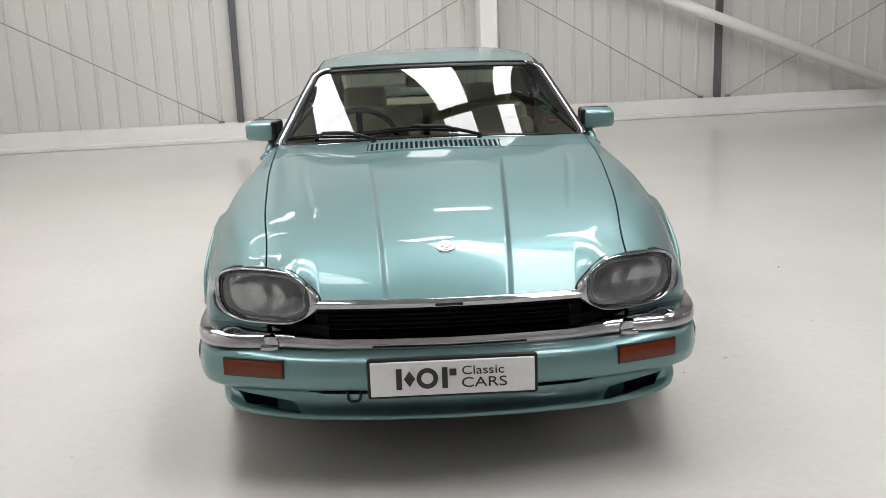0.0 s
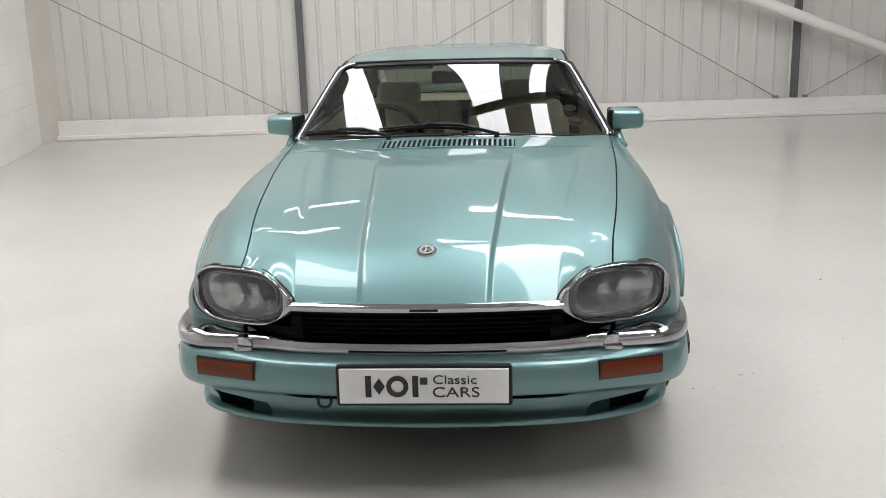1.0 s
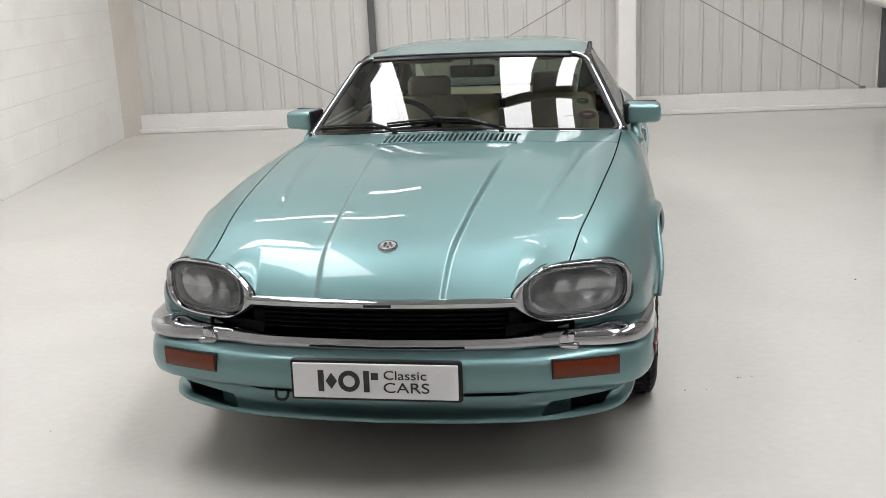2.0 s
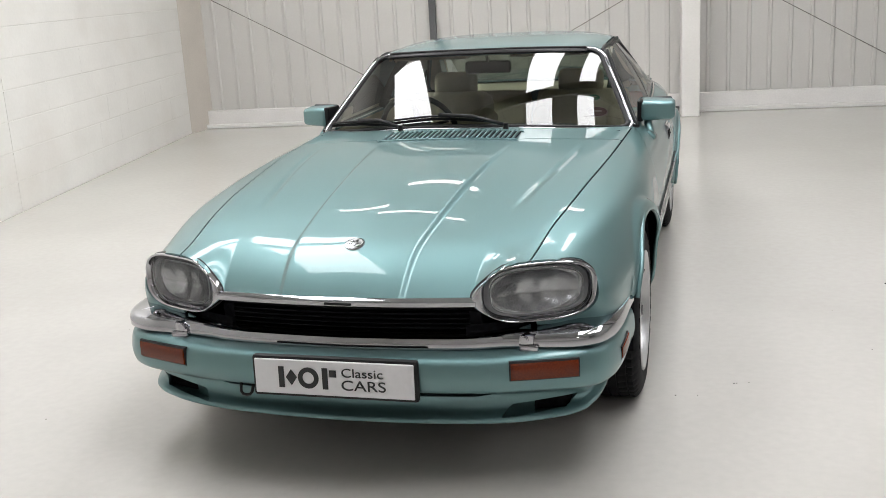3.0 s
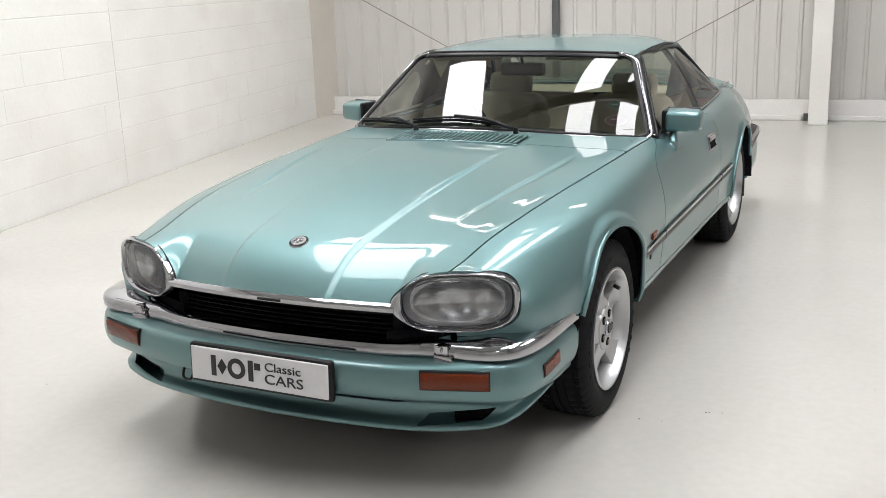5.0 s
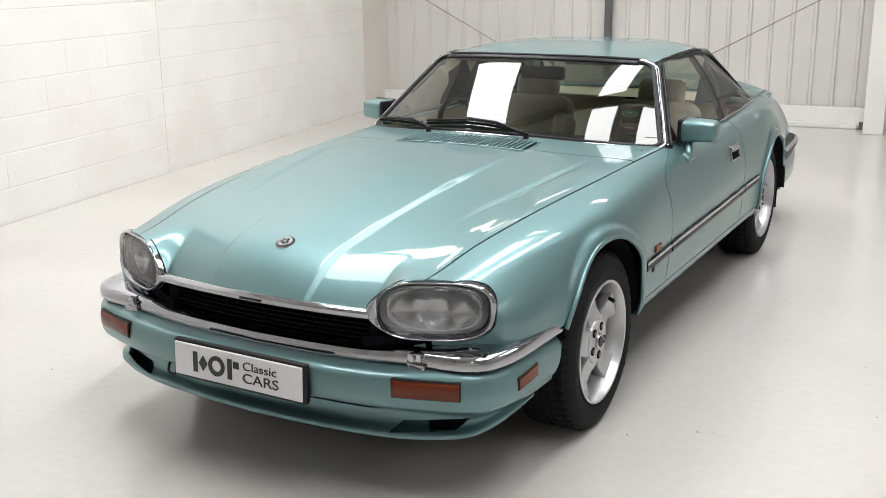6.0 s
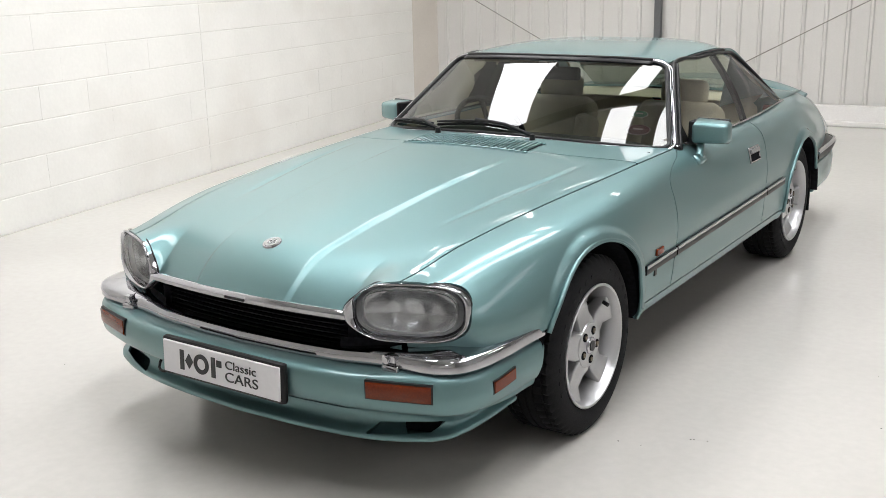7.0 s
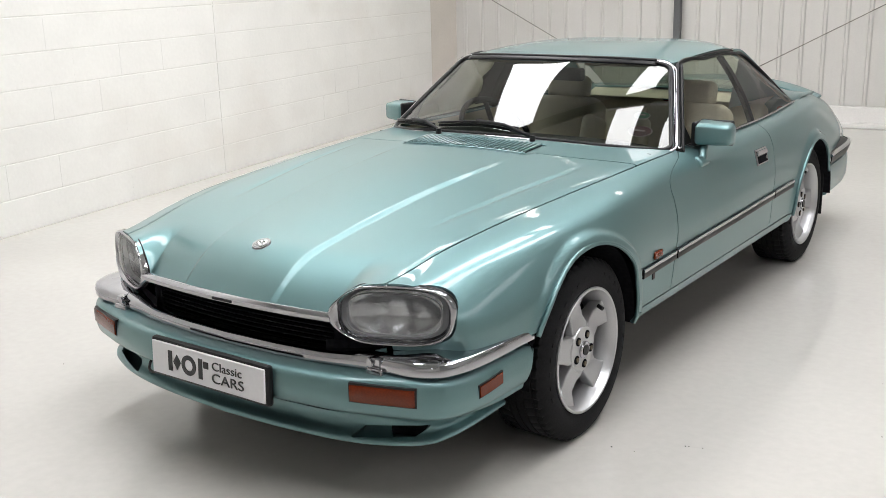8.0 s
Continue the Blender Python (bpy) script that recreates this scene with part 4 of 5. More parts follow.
NK = 72
for side in (1, -1):
    hl = empty("headlamp", label="oval headlamp in a chrome bezel")
    hl.parent = car
    ks = [i / NK for i in range(NK)]
    glass_line = lambda k, g=0.0: oval(k, .200, .6165, .168 + g, .0815 + g, 3.0)
    A = [lamp_at(*bezel_outline(k), -0.014, side) for k in ks]
    B = [lamp_at(*bezel_outline(k), 0.006, side) for k in ks]
    mid = []
    for k in ks:
        b, g = bezel_outline(k), glass_line(k, 0.004)
        mid.append(lamp_at(b[0] * .5 + g[0] * .5, b[1] * .5 + g[1] * .5, 0.014, side))
    C = [lamp_at(*glass_line(k, 0.004), 0.008, side) for k in ks]
    D = [lamp_at(*glass_line(k, -0.004), -0.012, side) for k in ks]
    fl = (lambda f: [tuple(reversed(q)) for q in f]) if side > 0 else (lambda f: f)
    v, f = ring_mesh([A, B, mid, C, D])
    ob = link_mesh("bezel", v, fl(f), M_CHROME, hl, "chrome bezel", smooth=True)
    # black seal that the bezel is set in
    ring = lambda g, o: [lamp_at(.2 + (bezel_outline(k)[0] - .2) * (1 + g / .19), .61 + (bezel_outline(k)[1] - .61) * (1 + g / .095), o, side) for k in ks]
    v, f = ring_mesh([ring(.003, -.014), ring(.0026, -.010), ring(-.001, -.008)])
    link_mesh("bezel_seal", v, fl(f), M_BLACK, hl, "black seal", smooth=True)
    # reflector ring, fluted inner lens, clear outer lens
    rings = [[lamp_at(*oval(k, .200, .6165, .170 * q, .0840 * q, 3.1), o, side) for k in ks] for q, o in ((.995, -.010), (.93, -.016), (.86, -.022), (.82, -.034))]
    v, f = ring_mesh(rings)
    link_mesh("reflector_ring", v, fl(f), M_LAMPRING, hl, "grey ring inside the lens", smooth=True)

    def dish(u, v):
        # a wide bowl with a step across it and soft upright waves
        s_, h_ = .055 + .29 * u, .540 + .149 * v
        bowl = max(0.0, 1 - ((s_ - .200) / .140) ** 2 - ((h_ - .614) / .068) ** 2)
        step = .004 * float(smoothstep(.596, .632, h_)) + .003 * math.sin(s_ * 75) * bowl
        return np.array(lamp_at(s_, h_, -.026 - .022 * bowl + step, 1))

    def in_oval(x, y, z):
        s_ = (np.abs(x) - LAMP_O[0]) * LAMP_D[0] + (y - LAMP_O[1]) * LAMP_D[1]
        return 1 - (np.abs(s_ - .200) / .150) ** 3.1 - (np.abs(z - .6165) / .0715) ** 3.1
    dm = clip(patch(dish, 90, 50), in_oval)
    panel("reflector", dm if side > 0 else mirror_mesh(dm), M_REFL, hl, "bright stepped reflector bowl", lip=0)
    rings = [[lamp_at(*oval(k, .200, .6165, .168 * q, .0820 * q, 3.0), o, side) for k in ks] for q, o in ((1.0, -.004), (.97, .004), (.85, .010), (.6, .014), (.3, .016), (.02, .0165))]
    v, f = ring_mesh(rings, True)
    ln = link_mesh("lens", v, [tuple(reversed(q)) for q in fl(f)], M_CLEAR, hl, "clear outer lens", smooth=True)
    ln.visible_shadow = False
    # inner ring line of the lens
    tube("lens_rim", [lamp_at(*oval(k, .200, .6165, .146, .068, 3.1), -.004, side) for k in ks + [0.0]], 0.0022, M_LAMPRING, hl, segs=6)
    # dark sheet in place of the shaded gap between lamp and bumper
    dark = [[lamp_at(s, h, o, side) for s in np.linspace(-0.02, 0.16, 10)] for h, o in ((.522, -.03), (.50, -.026), (.47, -.026))]
    link_mesh("lamp_box", [q for r in dark for q in r], fl(grid_faces(3, 10)), M_DARK, car, "dark sheet for the shaded gap under the lamp")
    # washer: chrome wedge on the blade
    ws = empty("headlamp_washer", label="chrome headlamp washer arm on the bumper")
    ws.parent = car
    X = side
    wm = [(.555, -.838, .468), (.598, -.832, .466), (.600, -.835, .497), (.560, -.841, .500), (.625, -.675, .485), (.640, -.680, .485), (.640, -.690, .505), (.628, -.690, .506)]
    link_mesh("washer_arm", [(x * X, y, z) for x, y, z in wm], [(0, 1, 2, 3), (7, 6, 5, 4), (1, 5, 6, 2), (0, 3, 7, 4), (3, 2, 6, 7), (0, 4, 5, 1)], M_CHROME, ws)
    part("washer_jet", cyl_bm((.572 * X, -.846, .487), (.572 * X, -.826, .487), .013, 14, bevel=.003), M_CHROME, ws, smooth=True)
    part("washer_base", box_bm((.585 * X - .03, -.842, .440), (.585 * X + .03, -.80, .470), .006), M_CHROME, ws)

    # front indicator set in the bumper
    ind = empty("indicator", label="orange indicator lamp in a black frame")
    ind.parent = car
    s0, s1 = arc_of_x(.540), arc_of_x(.732)
    for nm, g, z0, z1, o0, o1, mt in (("lamp_frame", .005, .375, .437, -.004, .02, M_BLACK), ("lens", 0, .380, .432, -.008, .015, M_AMBER)):
        st = np.linspace(s0 - g, s1 + g, 14)
        sweep(nm, [plan_point(side * s, 0, 0) for s in st], [(-o0 - .003, z0), (-o0, z0 + .004), (-o0, z1 - .004), (-o0 - .003, z1), (-o1, z1), (-o1, z0)],
              [(plan_at(side * s)[1], Vector((0, 0, 1))) for s in st], mt, ind)
    rep = empty("side_marker", label="orange side marker lamp in the bumper")
    rep.parent = car
    a = np.linspace(0, PMAX, 600)
    ra = float(np.interp(-.670, plan_y(a), a)), float(np.interp(-.562, plan_y(a), a))
    for nm, g, z0, z1, o, mt in (("lamp_frame", .004, .377, .419, .003, M_BLACK), ("lens", 0, .381, .415, .006, M_AMBER)):
        st = np.linspace(ra[0] - g, ra[1] + g, 6)
        sweep(nm, [plan_point(side * s, 0, 0.012 * i / 5 - 0.004) for i, s in enumerate(st)], [(o, z0), (o, z1), (-.012, z1), (-.012, z0)], [(plan_at(side * s)[1], Vector((0, 0, 1))) for s in st], mt, rep)

# ---- plate with its frame; printing as plain bars
pl = empty("plate", label="white dealer plate in a black surround")
pl.parent = car
PM = Matrix.Translation((0, -.962, .3845)) @ Matrix.Rotation(radians(-3), 4, 'X')
part("plate_frame", box_bm((-.270, -.005, -.067), (.270, .022, .066), .010, m=PM), M_BLACK, pl, "black plastic surround")
part("plate_face", box_bm((-.259, -.010, -.0555), (.259, -.002, .0555), .003, m=PM), M_WHITE, pl, "white plate")


def bar(outline):
    """A flat dark shape on the plate from (x, z) corners."""
    bm = bmesh.new()
    n = len(outline)
    vs = [bm.verts.new(PM @ Vector((x, y, z))) for y in (-.0122, -.0098) for x, z in outline]
    bm.faces.new(vs[:n])
    bm.faces.new(vs[n:][::-1])
    for k in range(n):
        bm.faces.new((vs[k], vs[(k + 1) % n], vs[n + (k + 1) % n], vs[n + k]))
    part("print_bar", bm, M_INK, pl)


def lettering(text, x, z, size, wide):
    """Words in the built-in font, squeezed to a width, as a thin mesh on the plate."""
    cu = bpy.data.curves.new("lettering", 'FONT')
    cu.body, cu.size, cu.extrude = text, size, .001
    ob = bpy.data.objects.new("lettering", cu)
    scene.collection.objects.link(ob)
    bpy.context.view_layer.update()
    me = bpy.data.meshes.new_from_object(ob.evaluated_get(bpy.context.evaluated_depsgraph_get()))
    bpy.data.objects.remove(ob)
    bpy.data.curves.remove(cu)
    xs = [v.co.x for v in me.vertices]
    k = wide / (max(xs) - min(xs))
    for v in me.vertices:
        v.co = PM @ Vector((x + (v.co.x - min(xs)) * k, -.0112 - v.co.z, z + v.co.y))
    me.materials.clear()
    me.materials.append(M_INK)
    word = new("lettering", me)
    word.parent = pl


# the firm's mark as plain shapes, then the two words
for x0, x1 in ((-.178, -.160), (-.034, -.016)):
    bar([(x0, -.034), (x1, -.034), (x1, .034), (x0, .034)])
bar([(-.154, 0), (-.136, -.026), (-.118, 0), (-.136, .026)])
for k in range(24):
    a, b = 2 * math.pi * k / 24, 2 * math.pi * (k + 1) / 24
    bar([(-.080 + r * math.cos(q), r * math.sin(q)) for r, q in ((.034, a), (.034, b), (.019, b), (.019, a))])
bar([(-.010, .006), (.012, .006), (.012, .028), (-.010, .028)])
lettering("Classic", .030, .008, .040, .132)
lettering("CARS", .028, -.034, .046, .142)
# towing eye under the bumper
te = [(-.334, -.912, .345), (-.335, -.926, .328), (-.333, -.934, .312), (-.326, -.936, .304), (-.314, -.936, .302), (-.302, -.936, .304), (-.295, -.934, .312), (-.293, -.926, .328), (-.294, -.912, .345)]
tube("towing_eye", te, .005, M_BLACK, car, "black towing eye")

# bonnet badge: round, bright, domed
bd = empty("bonnet_badge", label="round chrome badge on the bonnet")
bd.parent = car
BN = Vector((0, -.31, .95)).normalized()
BP = Vector((0, -.69, float(L[0](-.69)) + .012))
part("badge_ring", cyl_bm(BP, BP + BN * .006, .034, 36, .032, .001), M_CHROME, bd, smooth=True)
part("badge_face", cyl_bm(BP + BN * .005, BP + BN * .0075, .026, 30), mat("grey_enamel", (.30, .31, .31), rough=.25, coat=1, vary=.3, vary_scale=60), bd)
for a in (0.3, 1.6, 2.7, 4.1, 5.2):
    c = BP + BN * .007 + BN.orthogonal().normalized() * .012 * math.cos(a) + BN.cross(BN.orthogonal()).normalized() * .012 * math.sin(a)
    part("badge_relief", cyl_bm(c, c + BN * .003, .007, 10, .004), M_CHROME, bd)

# ---- vents before the windscreen
vents = empty("scuttle_vent", label="row of painted vent slats before the windscreen")
vents.parent = car


def skin_z(x, y):
    """Height of the body skin at x, y."""
    xs, zs = section(y)
    return float(np.interp(abs(x), xs[:50], zs[:50]))


vx0 = 0.297
verts = [(x, y, skin_z(x, y) + 0.003) for y in (0.500, 0.655) for x in np.linspace(-vx0, vx0, 25)]
link_mesh("vent_well", verts, grid_faces(2, 25), M_DARK, vents)
for k in range(27):
    x = -vx0 + (k + .5) * 2 * vx0 / 27
    z0, z1 = skin_z(x, .500) - .002, skin_z(x, .655) - .002
    sl = box_bm((x - .0052, .500, 0), (x + .0052, .655, .012), .0025)
    for v_ in sl.verts:
        v_.co.z += z0 + (z1 - z0) * (v_.co.y - .500) / .155
    part("vent_slat", sl, M_PAINT, vents)
for y in (.500, .655):
    tube("vent_frame", [(x, y, skin_z(x, y) + .001) for x in np.linspace(-vx0 - .008, vx0 + .008, 25)], .005, M_PAINT, vents)

# ---- wipers, parked
for pts, pv in (([(-.690, .062), (-.52, .060), (-.34, .03)], (-.27, .675)), ([(-.32, .050), (-.10, .075), (.12, .045)], (.215, .675))):
    wp = empty("wiper", label="black windscreen wiper parked low on the glass")
    wp.parent = car
    def on_screen(x, v, out):
        u = (x / (0.735 * (1 - v) + 0.556 * v) + 1) / 2
        return screen(u, v) + np.array([0, -0.5, 0.86]) * out
    f = spline([p[0] for p in pts], [p[1] for p in pts])
    xs = np.linspace(pts[0][0], pts[2][0], 24)
    tube("wiper_blade", [on_screen(x, float(f(x)), .012) for x in xs], .0065, M_RUBBER, wp)
    tube("wiper_frame", [on_screen(x, float(f(x)) + .004, .026) for x in xs], .005, M_BLACK, wp)
    c = (pts[0][0] + pts[2][0]) / 2
    e = (pv[0], pv[1] + .03, skin_z(pv[0], pv[1]) + .018)
    m1 = on_screen(c, float(f(c)) + .004, .034)
    tube("wiper_arm", [e, (np.array(e) * .5 + m1 * .5) + np.array([0, 0, .016]), m1], .008, M_BLACK, wp)
    part("wiper_pivot", cyl_bm((e[0], e[1], e[2] - .03), (e[0], e[1], e[2] + .008), .014, 14, .011), M_BLACK, wp)

# stickers inside the glass
M_RED = mat("red_sticker", (.10, .02, .03), rough=.5, vary=.2, vary_scale=40)
M_GREENST = mat("green_sticker", (.03, .12, .07), rough=.5, vary=.2, vary_scale=40)
M_PINK = mat("pale_sticker", (.42, .32, .34), rough=.5)


def oval_sticker(cx, v, rx, rv, outer, inner_m, label):
    for k, (q, m_) in enumerate(((1.0, inner_m), (.90, outer), (.60, outer))):
        verts = []
        for i in range(32):
            a = 2 * math.pi * i / 32
            x, vv = cx + rx * q * math.cos(a), v + rv * q * math.sin(a)
            u = (x / (0.735 * (1 - vv) + 0.556 * vv) + 1) / 2
            verts.append(screen(u, vv) + np.array([0, -.5, .86]) * -(.0080 - .0016 * k))
        link_mesh("sticker", verts, [tuple(range(32))], m_, windscreen, label)
    verts = []
    for x, vv in ((-1, -.5), (1, -.5), (1, .5), (-1, .5)):
        x, vv = cx + rx * .42 * x, v + rv * .3 * vv
        u = (x / (0.735 * (1 - vv) + 0.556 * vv) + 1) / 2
        verts.append(screen(u, vv) + np.array([0, -.5, .86]) * -.0028)
    link_mesh("sticker_bar", verts, [(0, 1, 2, 3)], M_PINK, windscreen)


oval_sticker(.585, .20, .044, .058, M_RED, M_PINK, "oval red and white sticker")
oval_sticker(.560, .37, .030, .040, M_GREENST, M_PINK, "small green sticker")

# ---- door mirrors
for side in (1, -1):
    mr = empty("door_mirror", label="body-coloured door mirror on a short painted foot")
    mr.parent = car
    X = side
    bmm = box_bm((-.082, -.055, -.052), (.082, .05, .052), .022, 4)
    for v_ in bmm.verts:
        # tapers to the front and outwards
        k = 1 - .18 * smoothstep(0.03, -.055, float(v_.co.y)) if v_.co.y < 0.03 else 1
        v_.co.z *= k * (1 - .07 * (v_.co.x / .082))
        v_.co.y *= 1 - .25 * max(0, v_.co.x / .082)
        v_.co.x *= 1 if v_.co.x > 0 else k ** .5
        v_.co.x *= X
    bmesh.ops.transform(bmm, matrix=Matrix.Translation((.838 * X, 1.155, .904)), verts=bmm.verts)
    part("mirror_shell", bmm, M_PAINT, mr, smooth=True)
    bmb = box_bm((-.078 if X > 0 else -.072, -.012, -.054), (.072 if X > 0 else .078, .012, .054), .010, 3, m=Matrix.Translation((.832 * X, 1.202, .904)))
    part("mirror_frame", bmb, M_BLACK, mr, "black mirror frame", smooth=True)
    part("mirror_glass", box_bm((.832 * X - .068, 1.213, .858), (.832 * X + .068, 1.2155, .950), .001), mat("mirror_silver", (.8, .8, .8), rough=.02, metal=1), mr)
    part("mirror_inner", box_bm((.764 * X - .014, 1.106, .853), (.764 * X + .014, 1.212, .955), .010), M_BLACK, mr)
    if X < 0:
        # this mirror is turned further outwards
        turn = Matrix.Translation((-.815, 1.155, 0)) @ Matrix.Rotation(radians(-16), 4, 'Z') @ Matrix.Translation((.815, -1.155, 0))
        for piece in mr.children:
            piece.data.transform(turn)
    tube("mirror_stalk", [(.815 * X, 1.085, .792), (.808 * X, 1.105, .815), (.798 * X, 1.135, .840), (.798 * X, 1.155, .868)], .018, M_PAINT, mr, "painted mirror stalk")
    part("mirror_foot", box_bm((-.030, -.050, -.012), (.018, .045, .022), .012, 3, m=Matrix.Translation((.815 * X, 1.085, .790)) @ Matrix.Rotation(X * radians(40), 4, 'Y')), M_PAINT, mr, "painted mirror foot", smooth=True)
    verts = [(.735 * X, .985, .858), (.742 * X, 1.16, .856), (.665 * X, 1.16, .995), (.668 * X, 1.13, .99), (.72 * X, .985, .87)]
    link_mesh("mirror_sail", verts, [(0, 1, 2, 3, 4)], M_BLACK, mr)

# ---- side trim, lamps and handles
def side_x(y, z):
    xs, zs = section(y)
    k = np.argsort(zs[40:])
    return float(np.interp(z, zs[40:][k], xs[40:][k]))


# rolled lips of the wheel arches
for side in (1, -1):
    for ya, za, rr, a0, a1 in ((AXLE_F, ARCH_Z, R_F, -0.02, 2.70), (2.591, 0.325, R_R, 0.35, 3.12)):
        lip = []
        for a in np.linspace(a0, a1, 40):
            y_, z_ = ya + (rr + 0.006) * math.cos(a), za + (rr + 0.006) * math.sin(a)
            lip.append((side * (side_x(y_, z_) + 0.012), y_, z_))
        tube("arch_lip", lip, 0.009, M_PAINT, car, "rolled wheel arch lip")

for side in (1, -1):
    for nm, y0, y1 in (("rubbing_strip", .385, .690), ("rubbing_strip", .702, 1.880), ("rubbing_strip", 1.892, 2.19)):
        st = np.linspace(y0, y1, 24)
        tz = lambda y: .490 + .020 * (y - .385) / 1.8
        pts = [(side_x(y, tz(y)) * side, y, tz(y)) for y in st]
        rs = sweep(nm, pts, [(-.004, .019), (.008, .019), (.011, .015), (.011, -.015), (.008, -.019), (-.004, -.019)], [((side, 0, 0), (0, 0, 1))] * len(st), M_BLACK, car, "black rubbing strip with a bright edge")
        sweep("strip_edge", [(p[0] + .010 * side, p[1], p[2] + .012) for p in pts], [(-.003, .007), (.003, .006), (.003, -.006), (-.003, -.007)], [((side, 0, 0), (0, 0, 1))] * len(st), M_CHROME, rs)
    y, z = .512, .538
    part("side_lamp", box_bm((side * (side_x(y, z) + .003) - .006, y - .034, z - .014), (side * (side_x(y, z) + .003) + .006, y + .034, z + .014), .004), M_AMBER, car, "small orange side repeater")
    y, z = .50, .455
    part("wing_badge", box_bm((side * side_x(y, z) - .003, y - .012, z - .014), (side * side_x(y, z) + .003, y + .012, z + .014), .002), M_BLACK, car, "small dark badge on the wing")
    dh = empty("door_handle", label="chrome door handle in a dark recess")
    dh.parent = car
    y0, y1, z0, z1 = 1.70, 1.835, .655, .705
    cx = side_x(1.722, .722)
    tilt = Matrix.Translation((cx * side, 1.722, .722)) @ Matrix.Rotation(radians(-14 * side), 4, 'Y')
    part("handle_frame", box_bm((-.006, -.074, -.038), (.006, .074, .038), .004, m=tilt), M_CHROME, dh)
    part("handle_recess", box_bm((-.007, -.062, -.030), (.0075, .062, .004), .001, m=tilt), M_DARK, dh)
    part("handle_grip", box_bm((.0, -.064, .006), (.014, .064, .029), .004, m=tilt), M_CHROME, dh)
    part("handle_lock", cyl_bm(tilt @ Vector((.004, .048, -.012)), tilt @ Vector((.010, .048, -.012)), .009, 12), M_CHROME, dh)


# ---- wheels
def lathe(name, prof, segs, material, parent, label="", r_mod=None):
    """Revolves (r, x) rows round the x axis."""
    verts = []
    for r, x in prof:
        for k in range(segs):
            a = 2 * math.pi * k / segs
            rr = r if r_mod is None else r_mod(r, x, k)
            verts.append((x, rr * math.cos(a), rr * math.sin(a)))
    ob = link_mesh(name, verts, grid_faces(len(prof), segs, True), material, parent, label, smooth=True)
    ob.data.set_sharp_from_angle(angle=radians(35))
    return ob


TYRE_R = 0.322


def make_wheel():
    w = empty("wheel", label="silver five-spoke alloy wheel with a black tyre")
    tread = [.086, .070, .064, .034, .028, .004, -.004, -.028, -.034, -.064, -.070, -.086]
    prof = [(.214, .098), (.226, .106), (.245, .112), (.268, .1125), (.290, .107), (.305, .100), (.314, .093)]
    for i, x in enumerate(tread):
        prof.append((TYRE_R - .001 * abs(x) / .086, x))
        if i in (1, 3, 5, 7, 9):
            prof += [(TYRE_R - .008, x - .0005), (TYRE_R - .008, tread[i + 1] + .0005)]
    prof += [(.314, -.093), (.290, -.107), (.255, -.112), (.214, -.098)]

    def cuts(r, x, k):
        if r > .308 and abs(x) > .036 and k % 4 == 0:
            return r - .007
        return r
    lathe("tyre", prof, 208, M_RUBBER, w, "black rubber tyre", cuts)
    # raised lettering ring as plain bars
    for k in range(22):
        a = 2 * math.pi * (k * .62 + (.0 if k < 11 else 7.0)) / 22
        m = Matrix.Rotation(a, 4, 'X') @ Matrix.Translation((.1125, 0, .268))
        part("tyre_mark", box_bm((-.002, -.008, -.007), (.0008, .008, .007), 0, m=m), M_RUBBER, w)
    lathe("rim", [(.214, .099), (.222, .104), (.223, .110), (.219, .113), (.213, .111), (.209, .102), (.204, .090), (.199, .07), (.190, .02), (.186, -.07), (.205, -.095), (.214, -.098)], 96, M_ALLOY, w, "silver rim")
    # dark disc puts the shade behind the spokes into its colour
    lathe("brake_shadow", [(.19, .002), (.02, .004)], 40, M_DARK, w, "dark disc for the shade behind the spokes")
    lathe("brake_disc", [(.140, .012), (.140, .018), (.07, .018)], 48, mat("steel_disc", (.25, .25, .25), rough=.4, metal=1, grain=.1), w, "grey steel brake disc")
    # spokes: one star-shaped casting per arm
    for s in range(5):
        a0 = 2 * math.pi * s / 5 + math.pi / 2
        bm = bmesh.new()
        half = [(.030, .021), (.062, .044), (.085, .049), (.110, .043), (.150, .040), (.185, .048), (.198, .060)]
        outline = [(r, -t) for r, t in half] + [(.208, 0)] + [(r, t) for r, t in reversed(half)]
        front = []
        back = []
        for r, t in outline:
            rad = math.hypot(r, t)
            x = .086 - .020 * smoothstep(.08, .14, rad) + .016 * smoothstep(.15, .205, rad)
            p = (r, t)
            front.append(bm.verts.new((x, p[0] * math.cos(a0) - p[1] * math.sin(a0), p[0] * math.sin(a0) + p[1] * math.cos(a0))))
            back.append(bm.verts.new((x - .045, p[0] * math.cos(a0) - p[1] * math.sin(a0), p[0] * math.sin(a0) + p[1] * math.cos(a0))))
        n = len(outline)
        # quads straight across the arm keep the face smooth
        for i in range(7):
            j = n - 1 - i
            if i + 1 <= j - 1:
                bm.faces.new((front[i], front[i + 1], front[j - 1], front[j])) if i + 1 != j - 1 else bm.faces.new((front[i], front[i + 1], front[j]))
        for i in range(n):
            j = (i + 1) % n
            bm.faces.new((front[i], back[i], back[j], front[j]))
        edges = [e for e in bm.edges if len(e.link_faces) == 2 and e.verts[0] in front and e.verts[1] in front and any(all(v in front for v in f.verts) for f in e.link_faces) and not all(all(v in front for v in f.verts) for f in e.link_faces)]
        bmesh.ops.bevel(bm, geom=edges, offset=.006, segments=3, affect='EDGES', profile=.5)
        part("spoke", bm, M_ALLOY, w, smooth=True)
    lathe("hub", [(.084, .05), (.084, .080), (.079, .0875), (.040, .090), (.001, .090)], 48, M_ALLOY, w)
